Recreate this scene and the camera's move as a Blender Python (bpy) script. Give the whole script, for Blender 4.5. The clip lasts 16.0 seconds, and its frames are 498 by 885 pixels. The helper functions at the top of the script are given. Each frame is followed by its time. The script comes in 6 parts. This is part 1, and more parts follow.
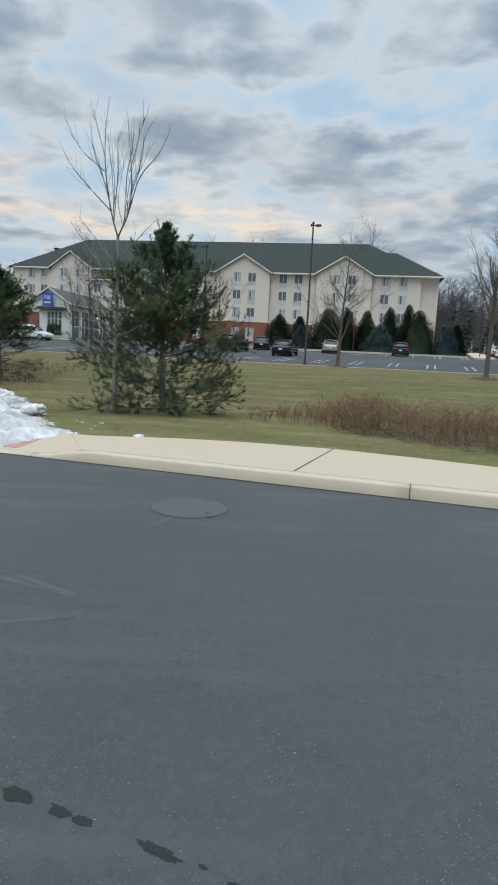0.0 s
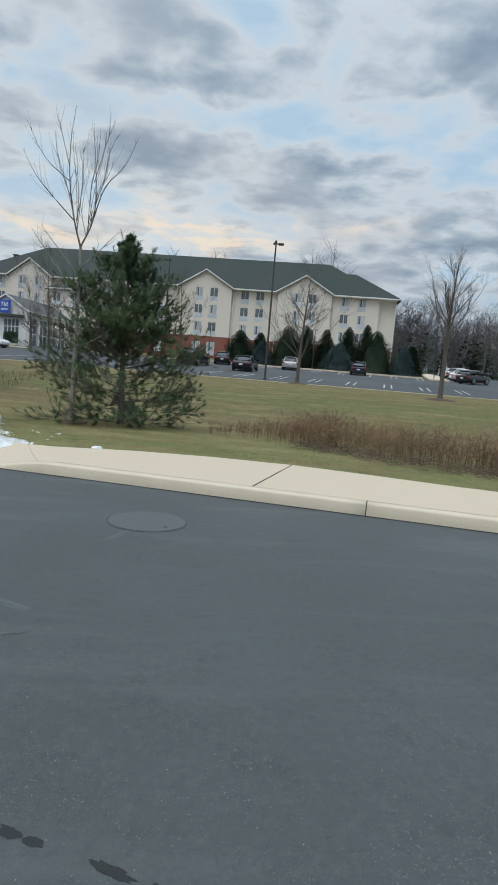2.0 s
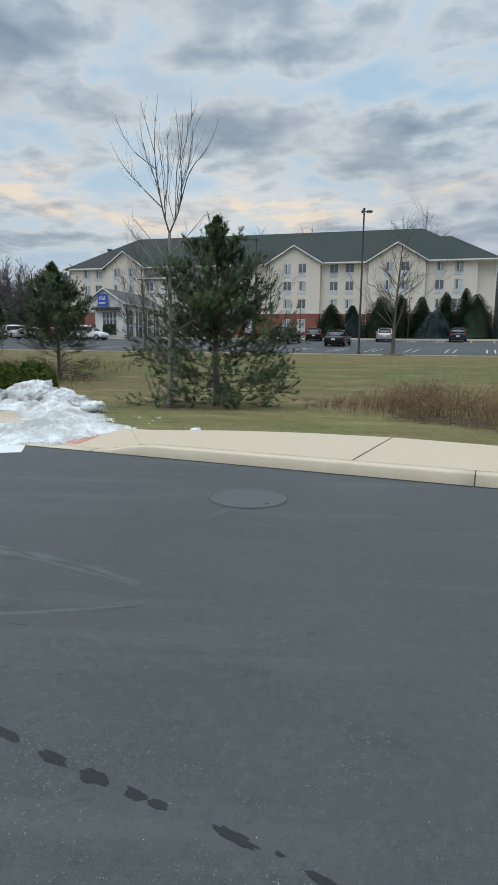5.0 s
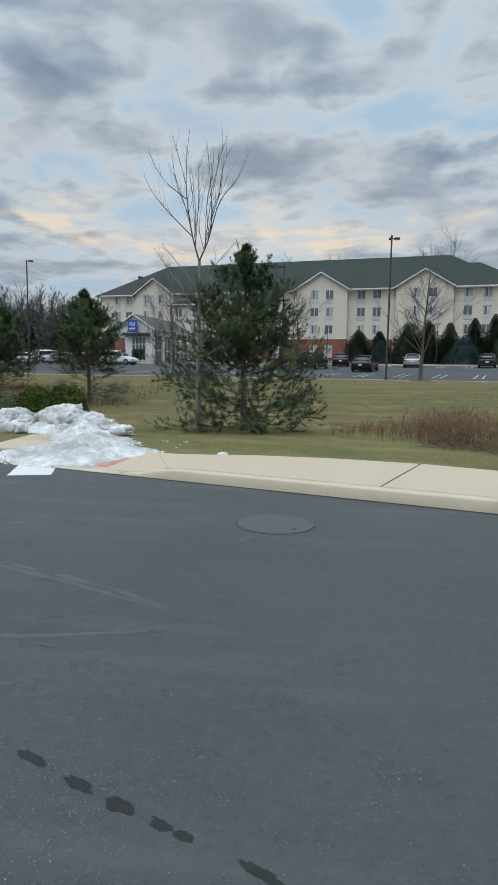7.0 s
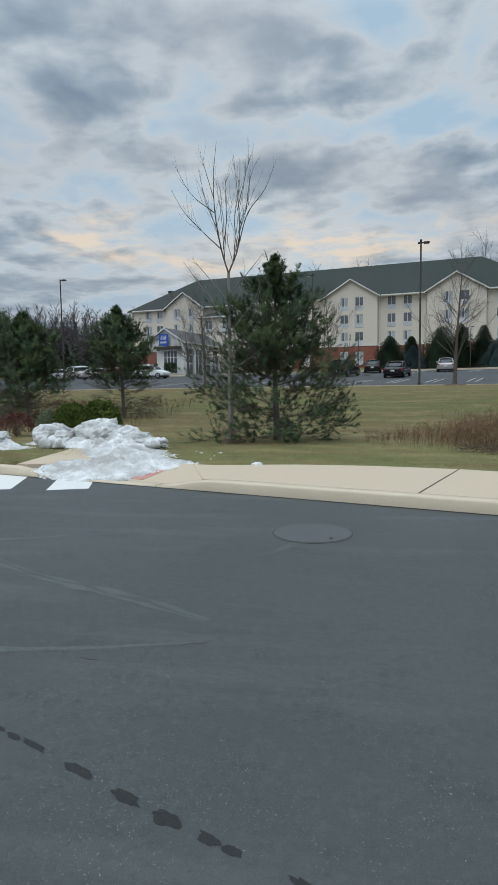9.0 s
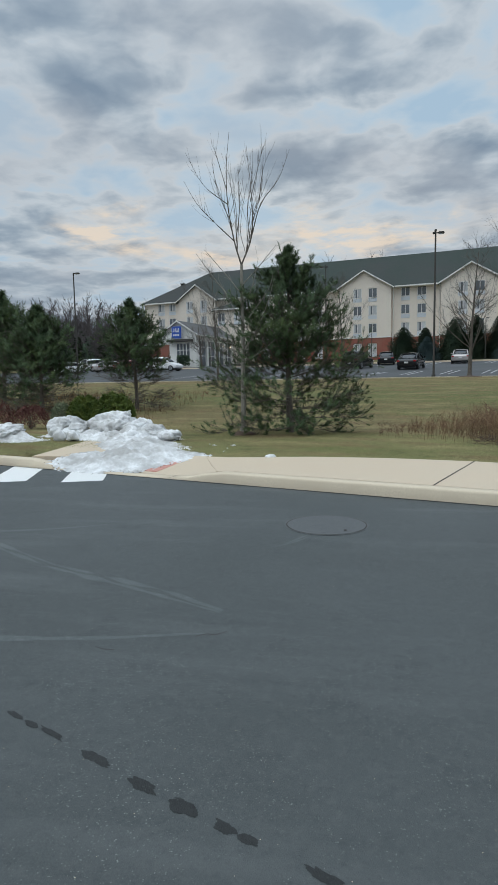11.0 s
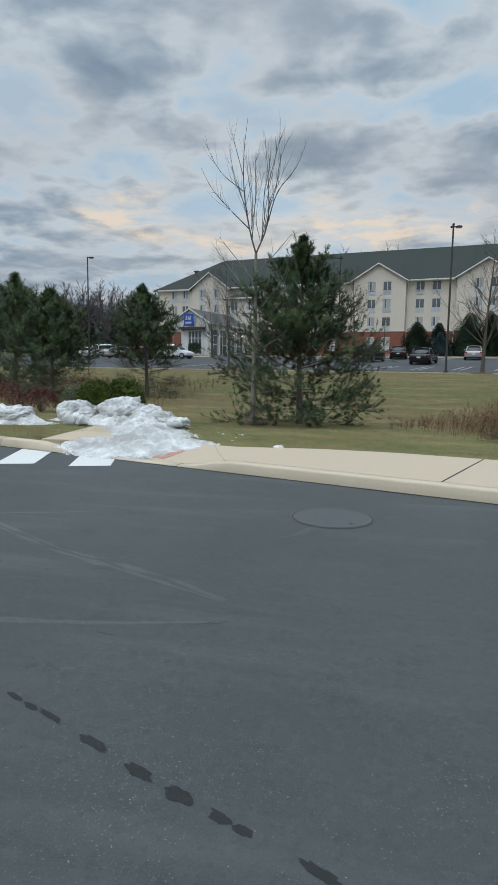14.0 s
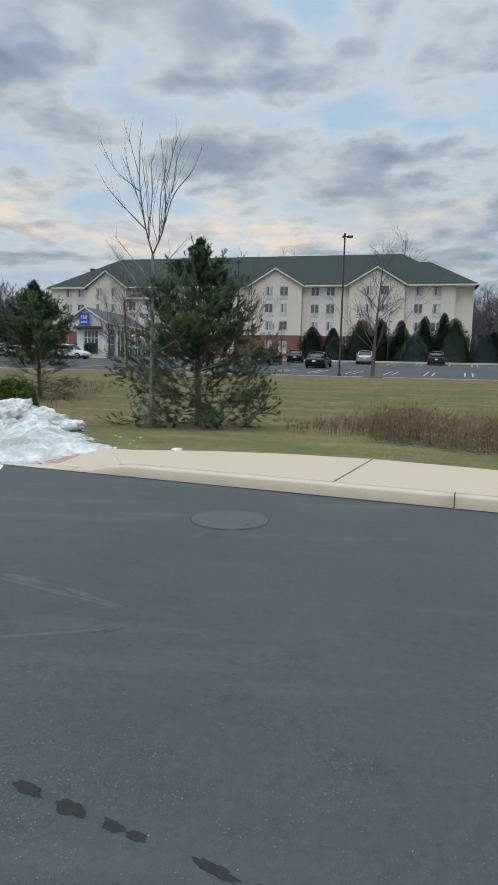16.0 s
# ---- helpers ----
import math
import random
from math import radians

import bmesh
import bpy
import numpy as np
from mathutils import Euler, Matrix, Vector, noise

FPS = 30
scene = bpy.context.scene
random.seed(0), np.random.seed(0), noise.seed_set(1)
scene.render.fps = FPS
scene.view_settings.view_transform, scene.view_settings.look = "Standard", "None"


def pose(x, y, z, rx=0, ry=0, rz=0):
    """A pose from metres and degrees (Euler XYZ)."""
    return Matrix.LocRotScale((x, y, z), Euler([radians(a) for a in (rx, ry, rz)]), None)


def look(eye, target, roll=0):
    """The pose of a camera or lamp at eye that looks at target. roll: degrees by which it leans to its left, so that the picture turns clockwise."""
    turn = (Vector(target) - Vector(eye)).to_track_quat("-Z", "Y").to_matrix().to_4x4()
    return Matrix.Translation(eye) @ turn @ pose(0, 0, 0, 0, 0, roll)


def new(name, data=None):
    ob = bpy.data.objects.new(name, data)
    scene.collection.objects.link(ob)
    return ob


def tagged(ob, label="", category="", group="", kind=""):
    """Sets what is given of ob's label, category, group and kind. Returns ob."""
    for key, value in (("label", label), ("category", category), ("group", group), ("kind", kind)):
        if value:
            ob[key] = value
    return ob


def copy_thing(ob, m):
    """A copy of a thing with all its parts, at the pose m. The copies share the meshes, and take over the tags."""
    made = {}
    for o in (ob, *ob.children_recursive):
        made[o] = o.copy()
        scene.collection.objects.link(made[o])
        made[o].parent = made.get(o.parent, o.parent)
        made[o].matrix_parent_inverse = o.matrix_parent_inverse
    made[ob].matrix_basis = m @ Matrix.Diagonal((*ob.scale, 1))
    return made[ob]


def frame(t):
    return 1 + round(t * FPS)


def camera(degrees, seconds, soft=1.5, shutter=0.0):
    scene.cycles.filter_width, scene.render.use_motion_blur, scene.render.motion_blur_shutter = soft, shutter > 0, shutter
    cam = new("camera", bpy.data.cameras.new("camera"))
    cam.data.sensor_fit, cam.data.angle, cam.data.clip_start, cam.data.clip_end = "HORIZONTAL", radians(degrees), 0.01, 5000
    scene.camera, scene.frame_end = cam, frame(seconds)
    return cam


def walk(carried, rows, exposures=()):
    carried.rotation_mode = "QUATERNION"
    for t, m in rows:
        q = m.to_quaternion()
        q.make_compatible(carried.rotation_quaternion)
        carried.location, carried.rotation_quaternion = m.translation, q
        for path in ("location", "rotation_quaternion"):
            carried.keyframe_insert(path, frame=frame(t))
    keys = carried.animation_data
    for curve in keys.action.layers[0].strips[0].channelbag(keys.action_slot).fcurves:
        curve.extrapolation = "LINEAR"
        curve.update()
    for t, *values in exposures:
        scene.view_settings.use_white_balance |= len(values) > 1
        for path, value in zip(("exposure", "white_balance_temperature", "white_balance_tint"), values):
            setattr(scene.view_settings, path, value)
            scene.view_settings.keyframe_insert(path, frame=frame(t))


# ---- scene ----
# ---------------------------------------------------------------- camera
cam = camera(45.48, 16.0, soft=1.5, shutter=0.4)
PATH = [  # seconds, x, y, z, pitch, roll, yaw
    (0.0, 0.050, -0.014, 1.522, -7.93, -2.88, 0.30),
    (0.5, 0.045, -0.024, 1.518, -6.69, -3.41, -1.88),
    (1.0, 0.046, -0.029, 1.520, -6.51, -3.21, -2.24),
    (1.5, 0.046, -0.033, 1.519, -6.78, -4.07, -3.82),
    (2.0, 0.030, -0.039, 1.527, -6.28, -4.66, -3.53),
    (2.5, 0.027, -0.030, 1.524, -7.27, -1.40, 4.62),
    (3.0, 0.023, -0.019, 1.512, -7.18, -0.32, 4.31),
    (3.5, 0.021, -0.010, 1.501, -8.64, -0.85, 4.69),
    (6.0, 0.008, 0.028, 1.475, -8.68, 0.28, 6.58),
    (6.5, 0.010, 0.024, 1.477, -8.04, 0.85, 8.66),
    (7.0, -0.003, 0.012, 1.485, -6.40, -0.96, 7.81),
    (7.5, -0.001, 0.005, 1.483, -6.43, -0.63, 6.68),
    (8.0, -0.010, 0.009, 1.490, -5.69, -0.89, 6.69),
    (8.5, -0.022, 0.014, 1.494, -5.34, 0.24, 11.03),
    (9.0, -0.022, 0.017, 1.481, -5.44, 0.85, 10.80),
    (11.5, -0.034, 0.024, 1.474, -6.18, 1.03, 12.15),
    (12.0, -0.027, 0.031, 1.472, -5.95, 0.36, 11.33),
    (12.5, -0.036, 0.041, 1.466, -6.86, 0.08, 11.78),
    (13.0, -0.022, 0.039, 1.473, -6.68, 0.23, 10.70),
    (13.5, -0.038, 0.038, 1.482, -6.00, -0.46, 13.07),
    (14.0, -0.037, 0.049, 1.470, -7.10, -0.79, 13.05),
    (14.5, -0.026, 0.027, 1.480, -5.94, -0.40, 12.21),
    (15.0, -0.018, 0.028, 1.475, -6.43, -0.45, 10.54),
    (15.5, -0.005, 0.028, 1.482, -6.67, -0.54, 5.07),
    (16.0, 0.001, 0.018, 1.488, -6.75, -1.42, 3.48),
]
EXPOSURE = [(0.0, -0.02, 6130, 2.0), (3.5, -0.05, 6130, 2.0), (6.0, -0.10, 6130, 2.0), (9.0, -0.20, 6130, 2.0), (14.5, -0.20, 6130, 2.0), (16.0, -0.10, 6130, 2.0)]
walk(cam, [(t, pose(x, y, z, 90 + p, r, w)) for t, x, y, z, p, r, w in PATH], EXPOSURE)

# ---------------------------------------------------------------- sky and fill lamp
def build_sky():
    world = bpy.data.worlds.new("dusk_sky")
    scene.world = world
    world.use_nodes = True
    nt = world.node_tree
    nt.nodes.clear()
    N, L = nt.nodes.new, nt.links.new

    def math_node(op, a, b=None):
        n = N("ShaderNodeMath")
        n.operation = op
        for i, s in enumerate((a, b)):
            if s is None:
                continue
            if isinstance(s, (int, float)):
                n.inputs[i].default_value = s
            else:
                L(s, n.inputs[i])
        return n.outputs[0]

    def ramp(src, stops):
        n = N("ShaderNodeValToRGB")
        e = n.color_ramp.elements
        while len(e) < len(stops):
            e.new(0.5)
        for el, (p, c) in zip(e, stops):
            el.position, el.color = p, (*c, 1)
        L(src, n.inputs[0])
        return n.outputs[0]

    def mix(fac, a, b, kind="MIX"):
        n = N("ShaderNodeMix")
        n.data_type, n.blend_type = "RGBA", kind
        for sock, s in ((n.inputs[0], fac), (n.inputs[6], a), (n.inputs[7], b)):
            if isinstance(s, (int, float)):
                sock.default_value = s
            elif isinstance(s, tuple):
                sock.default_value = (*s, 1)
            else:
                L(s, sock)
        return n.outputs[2]

    def cloud(vec, scale, detail, rough, distort=0.0, offset=(0, 0, 0)):
        m = N("ShaderNodeMapping")
        m.inputs["Location"].default_value = offset
        L(vec, m.inputs["Vector"])
        n = N("ShaderNodeTexNoise")
        n.inputs["Scale"].default_value = scale
        n.inputs["Detail"].default_value = detail
        n.inputs["Roughness"].default_value = rough
        n.inputs["Distortion"].default_value = distort
        L(m.outputs[0], n.inputs["Vector"])
        return n.outputs["Fac"]

    tc = N("ShaderNodeTexCoord")
    sep = N("ShaderNodeSeparateXYZ")
    L(tc.outputs["Generated"], sep.inputs[0])
    x, y, z = sep.outputs
    sky = N("ShaderNodeTexSky")
    sky.sky_type, sky.sun_disc = "NISHITA", False
    sky.sun_elevation, sky.sun_rotation = radians(SUN_EL), radians(SUN_ROT)
    sky.altitude, sky.air_density, sky.dust_density = 100, 1.2, 1.5
    clear = mix(1.0, sky.outputs[0], (0.11, 0.11, 0.11), "MULTIPLY")
    clear = mix(0.75, clear, (0.36, 0.50, 0.70))

    # a deck of cloud seen in perspective: closer together towards the horizon
    rise = math_node("ADD", math_node("MAXIMUM", z, 0.0), 0.12)
    flat = N("ShaderNodeCombineXYZ")
    L(math_node("DIVIDE", x, rise), flat.inputs[0])
    L(math_node("DIVIDE", y, rise), flat.inputs[1])
    layer = flat.outputs[0]
    big = cloud(layer, 1.5, 3, 0.5, 0.3, (3.1, 1.7, 0.6))
    mid = cloud(layer, 3.5, 5, 0.46, 0.35, (0.4, 5.2, 1.4))
    wisp = cloud(layer, 8.0, 4, 0.5, 0.3, (7.4, 2.2, 0.3))
    dens = math_node("ADD", math_node("MULTIPLY", big, 0.50), math_node("ADD", math_node("MULTIPLY", mid, 0.62), math_node("MULTIPLY", wisp, 0.28)))
    dens = math_node("SUBTRACT", dens, 0.20)
    # bearing and height in degrees, stirred a little so that the banks have ragged edges
    stir_a = math_node("MULTIPLY", math_node("SUBTRACT", cloud(layer, 3.1, 5, 0.6, 0.2, (2.0, 9.0, 4.0)), 0.5), 16.0)
    stir_e = math_node("MULTIPLY", math_node("SUBTRACT", cloud(layer, 3.4, 5, 0.6, 0.2, (5.0, 1.0, 8.0)), 0.5), 6.0)
    bearing = math_node("ADD", math_node("MULTIPLY", math_node("ARCTAN2", x, y), 57.296), stir_a)
    height = math_node("ADD", math_node("MULTIPLY", math_node("ARCSINE", z), 57.296), stir_e)

    def bank(a, e, w, h, amount):
        dx = math_node("MULTIPLY", math_node("SUBTRACT", bearing, a), 1 / w)
        dy = math_node("MULTIPLY", math_node("SUBTRACT", height, e), 1 / h)
        d = math_node("ADD", math_node("MULTIPLY", dx, dx), math_node("MULTIPLY", dy, dy))
        return math_node("MULTIPLY", math_node("POWER", 2.718, math_node("MULTIPLY", d, -1.0)), amount)

    for row in CLOUD_BANKS:
        dens = math_node("ADD", dens, bank(*row))
    col = ramp(dens, [(0.34, (0.46, 0.575, 0.715)), (0.42, (0.56, 0.635, 0.735)), (0.475, (0.635, 0.645, 0.69)), (0.53, (0.50, 0.53, 0.59)), (0.59, (0.36, 0.405, 0.48)), (0.69, (0.235, 0.285, 0.37))])
    col = mix(0.10, col, clear)
    violet = ramp(cloud(layer, 1.4, 4, 0.5, 0.3, (6.0, 2.0, 3.0)), [(0.45, (0, 0, 0)), (0.66, (1, 1, 1))])
    col = mix(math_node("MULTIPLY", violet, 0.35), col, (0.56, 0.535, 0.565))
    # the glow of the set sun on the undersides, low over the horizon ahead
    glow = None
    for row in SUNSET_BANKS:
        g = bank(*row)
        glow = g if glow is None else math_node("ADD", glow, g)
    torn = ramp(cloud(layer, 7.0, 6, 0.55, 0.3, (1.9, 8.35, 0.35)), [(0.34, (0.15, 0.15, 0.15)), (0.60, (1, 1, 1))])
    glow = math_node("MINIMUM", math_node("MULTIPLY", glow, torn), 0.85)
    col = mix(glow, col, (0.95, 0.75, 0.60))
    haze = ramp(z, [(0.02, (1, 1, 1)), (0.19, (0, 0, 0))])
    col = mix(math_node("MULTIPLY", haze, 0.75), col, (0.37, 0.42, 0.51))
    # an overcast sky is about three times as bright overhead as at the horizon
    lift = ramp(z, [(0.0, (0.333, 0.333, 0.333)), (0.5, (0.35, 0.35, 0.35)), (1.0, (1, 1, 1))])
    col = mix(1.0, col, lift, "MULTIPLY")
    bg = N("ShaderNodeBackground")
    L(col, bg.inputs[0])
    bg.inputs[1].default_value = SKY_STRENGTH
    out = N("ShaderNodeOutputWorld")
    L(bg.outputs[0], out.inputs[0])


SUN_EL, SUN_ROT = 9.0, -10.0
# bearing and height in degrees, half sizes, and how much thicker (+) or thinner (-) the deck is there
CLOUD_BANKS = [
    (4.0, 16.8, 7.0, 1.9, 0.117), (8.0, 18.9, 5.0, 1.4, 0.086), (-5.7, 16.8, 3.5, 1.2, 0.086), (20.6, 26.3, 6.0, 2.6, 0.086), (-6.7, 24.2, 5.0, 1.5, 0.047),
    (-1.6, 23.0, 3.0, 1.3, 0.047), (7.0, 21.4, 7.0, 0.9, -0.08), (17.5, 20.2, 5.0, 1.2, -0.09), (2.0, 27.0, 3.0, 3.0, -0.06), (13.6, 14.4, 6.0, 0.9, -0.07),
    (-27.0, 23.5, 4.5, 2.6, 0.065), (-32.0, 27.2, 4.5, 3.0, 0.045), (-23.0, 27.0, 3.0, 2.0, 0.039), (-20.5, 19.4, 5.5, 1.5, 0.078), (-33.6, 21.5, 3.0, 1.5, -0.09),
    (-19.0, 14.6, 8.0, 1.7, -0.12), (-13.0, 28.5, 4.0, 2.5, -0.05), (19.0, 11.6, 9.0, 1.0, 0.039), (-30.0, 9.6, 10.0, 1.2, 0.062), (-10.0, 14.8, 4.0, 0.8, -0.07)]
SUNSET_BANKS = [(-7.0, 13.4, 4.5, 1.0, 1.1), (0.5, 12.4, 6.5, 0.9, 1.2), (-26.2, 13.3, 2.8, 0.9, 1.3), (-24.0, 15.4, 2.4, 0.6, 0.8), (-22.0, 11.9, 3.5, 0.8, 0.9), (-15.5, 11.2, 4.5, 0.8, 1.0), (14.0, 13.8, 5.0, 0.7, 0.5)]
SKY_STRENGTH = 3.0
build_sky()
# added soft fill from above and behind; the set sun itself is ahead
sun = new("sun", bpy.data.lights.new("sun", "SUN"))
sun.data.energy, sun.data.angle, sun.data.color = 1.1, radians(60), (1.0, 0.97, 0.93)
sun.matrix_world = look((-20, -30, 60), (0, 0, 0))


# ---------------------------------------------------------------- materials
def material(name, a, b, scale=4.0, rough=0.8, bump=0.0, bump_scale=None, metal=0.0, c=None, big=0.4, spread=(0.35, 0.65), vary=0.0, spec=0.5, stretch=(1, 1, 1), coords="Object", detail=8):
    """Two colours mixed by fine noise, a third by broad noise; bump from the fine noise."""
    m = bpy.data.materials.new(name)
    m.use_nodes = True
    nt = m.node_tree
    N, L = nt.nodes.new, nt.links.new
    bs = nt.nodes["Principled BSDF"]
    tc, mp = N("ShaderNodeTexCoord"), N("ShaderNodeMapping")
    mp.inputs["Scale"].default_value = stretch
    if coords == "World":
        L(N("ShaderNodeNewGeometry").outputs["Position"], mp.inputs[0])
    else:
        L(tc.outputs[coords], mp.inputs[0])

    def noise_fac(s, d=detail, r=0.6):
        n = N("ShaderNodeTexNoise")
        n.inputs["Scale"].default_value, n.inputs["Detail"].default_value, n.inputs["Roughness"].default_value = s, d, r
        L(mp.outputs[0], n.inputs["Vector"])
        return n.outputs["Fac"]

    def mixer(fac, ca, cb, kind="MIX"):
        n = N("ShaderNodeMix")
        n.data_type, n.blend_type = "RGBA", kind
        for sock, s in ((n.inputs[0], fac), (n.inputs[6], ca), (n.inputs[7], cb)):
            if isinstance(s, (int, float)):
                sock.default_value = s
            elif isinstance(s, tuple):
                sock.default_value = (*s, 1)
            else:
                L(s, sock)
        return n.outputs[2]

    def ramped(src, lo, hi):
        n = N("ShaderNodeMapRange")
        n.inputs[1].default_value, n.inputs[2].default_value = lo, hi
        L(src, n.inputs[0])
        return n.outputs[0]

    fine = noise_fac(scale)
    col = mixer(ramped(fine, *spread), a, b)
    if c:
        col = mixer(ramped(noise_fac(big, 5), 0.42, 0.62), col, c)
    if vary:
        info = N("ShaderNodeObjectInfo")
        geo = N("ShaderNodeNewGeometry")
        add = N("ShaderNodeMath")
        add.operation = "ADD"
        L(info.outputs["Random"], add.inputs[0]), L(geo.outputs["Random Per Island"], add.inputs[1])
        fr = N("ShaderNodeMath")
        fr.operation = "FRACT"
        L(add.outputs[0], fr.inputs[0])
        col = mixer(1.0, col, mixer(fr.outputs[0], (1 - vary,) * 3, (1 + vary,) * 3), "MULTIPLY")
    L(col, bs.inputs["Base Color"])
    bs.inputs["Roughness"].default_value, bs.inputs["Metallic"].default_value = rough, metal
    bs.inputs["Specular IOR Level"].default_value = spec
    if bump:
        bp = N("ShaderNodeBump")
        bp.inputs["Strength"].default_value, bp.inputs["Distance"].default_value = bump, 0.02
        L(noise_fac(bump_scale or scale), bp.inputs["Height"])
        L(bp.outputs[0], bs.inputs["Normal"])
    return m




def asphalt_material(name="asphalt", wear=1.0):
    """Sealed asphalt: fine aggregate, worn lighter patches, scattered pale chips."""
    m = bpy.data.materials.new(name)
    m.use_nodes = True
    nt = m.node_tree
    N, L = nt.nodes.new, nt.links.new
    bs = nt.nodes["Principled BSDF"]
    pos = N("ShaderNodeNewGeometry").outputs["Position"]

    def tex(scale, detail=6, rough=0.6, stretch=(1, 1, 1), turn=0.0):
        mp = N("ShaderNodeMapping")
        mp.inputs["Scale"].default_value = stretch
        mp.inputs["Rotation"].default_value = (0, 0, radians(turn))
        L(pos, mp.inputs[0])
        n = N("ShaderNodeTexNoise")
        n.inputs["Scale"].default_value, n.inputs["Detail"].default_value, n.inputs["Roughness"].default_value = scale, detail, rough
        L(mp.outputs[0], n.inputs["Vector"])
        return n.outputs["Fac"]

    def rng(src, a, b_, lo=0.0, hi=1.0):
        n = N("ShaderNodeMapRange")
        n.inputs[1].default_value, n.inputs[2].default_value, n.inputs[3].default_value, n.inputs[4].default_value = a, b_, lo, hi
        L(src, n.inputs[0])
        return n.outputs[0]

    def mul(a, b_):
        n = N("ShaderNodeMath")
        n.operation = "MULTIPLY"
        for k, s in enumerate((a, b_)):
            if isinstance(s, float):
                n.inputs[k].default_value = s
            else:
                L(s, n.inputs[k])
        return n.outputs[0]

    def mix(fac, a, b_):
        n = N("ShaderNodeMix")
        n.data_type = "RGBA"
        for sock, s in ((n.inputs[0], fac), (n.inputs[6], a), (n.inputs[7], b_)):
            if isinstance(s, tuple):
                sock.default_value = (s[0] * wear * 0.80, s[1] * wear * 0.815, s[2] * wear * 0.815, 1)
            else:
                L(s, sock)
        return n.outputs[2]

    col = mix(rng(tex(110, 10, 0.7), 0.3, 0.72), (0.044, 0.052, 0.053), (0.108, 0.117, 0.117))
    col = mix(mul(rng(tex(0.45, 5), 0.40, 0.62), 0.75), col, (0.092, 0.101, 0.103))
    col = mix(mul(rng(tex(1.1, 6, 0.6, (0.35, 2.2, 1), 20), 0.52, 0.70), 0.6), col, (0.128, 0.136, 0.138))
    col = mix(mul(rng(tex(2.6, 7, 0.65), 0.54, 0.72), 0.55), col, (0.043, 0.050, 0.052))
    col = mix(mul(rng(tex(16, 8, 0.75), 0.50, 0.66), 0.5), col, (0.125, 0.132, 0.132))
    col = mix(mul(rng(tex(21, 8, 0.75), 0.52, 0.68), 0.5), col, (0.040, 0.046, 0.048))
    # pale grit where the seal has worn, in drifts
    drift = rng(tex(1.3, 6, 0.7), 0.42, 0.60)
    vor = N("ShaderNodeTexVoronoi")
    vor.inputs["Scale"].default_value = 80
    L(pos, vor.inputs["Vector"])
    chip = rng(vor.outputs["Distance"], 0.28, 0.10)
    speck = mul(mul(chip, rng(tex(38, 2), 0.44, 0.56)), drift)
    col = mix(mul(speck, 1.0), col, (0.36, 0.37, 0.35))
    L(col, bs.inputs["Base Color"])
    bs.inputs["Roughness"].default_value = 0.72
    bp = N("ShaderNodeBump")
    bp.inputs["Strength"].default_value, bp.inputs["Distance"].default_value = 0.5, 0.01
    L(tex(230, 4, 0.7), bp.inputs["Height"])
    L(bp.outputs[0], bs.inputs["Normal"])
    return m


ASPHALT = asphalt_material()
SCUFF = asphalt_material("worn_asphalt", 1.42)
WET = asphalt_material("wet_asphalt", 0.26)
LOT = material("lot_asphalt", (0.056, 0.060, 0.064), (0.085, 0.088, 0.091), 30, 0.85, 0.1, c=(0.05, 0.053, 0.056), big=0.15, coords="World")
CONCRETE = material("concrete", (0.615, 0.508, 0.380), (0.53, 0.440, 0.330), 60, 0.9, 0.25, 180, c=(0.575, 0.470, 0.350), big=1.1, coords="World")
KERB = material("kerb_concrete", (0.67, 0.575, 0.44), (0.58, 0.495, 0.372), 50, 0.9, 0.25, 160, c=(0.60, 0.51, 0.385), big=1.6, coords="World")
JOINT = material("joint_dark", (0.03, 0.027, 0.022), (0.05, 0.045, 0.04), 60, 0.95)
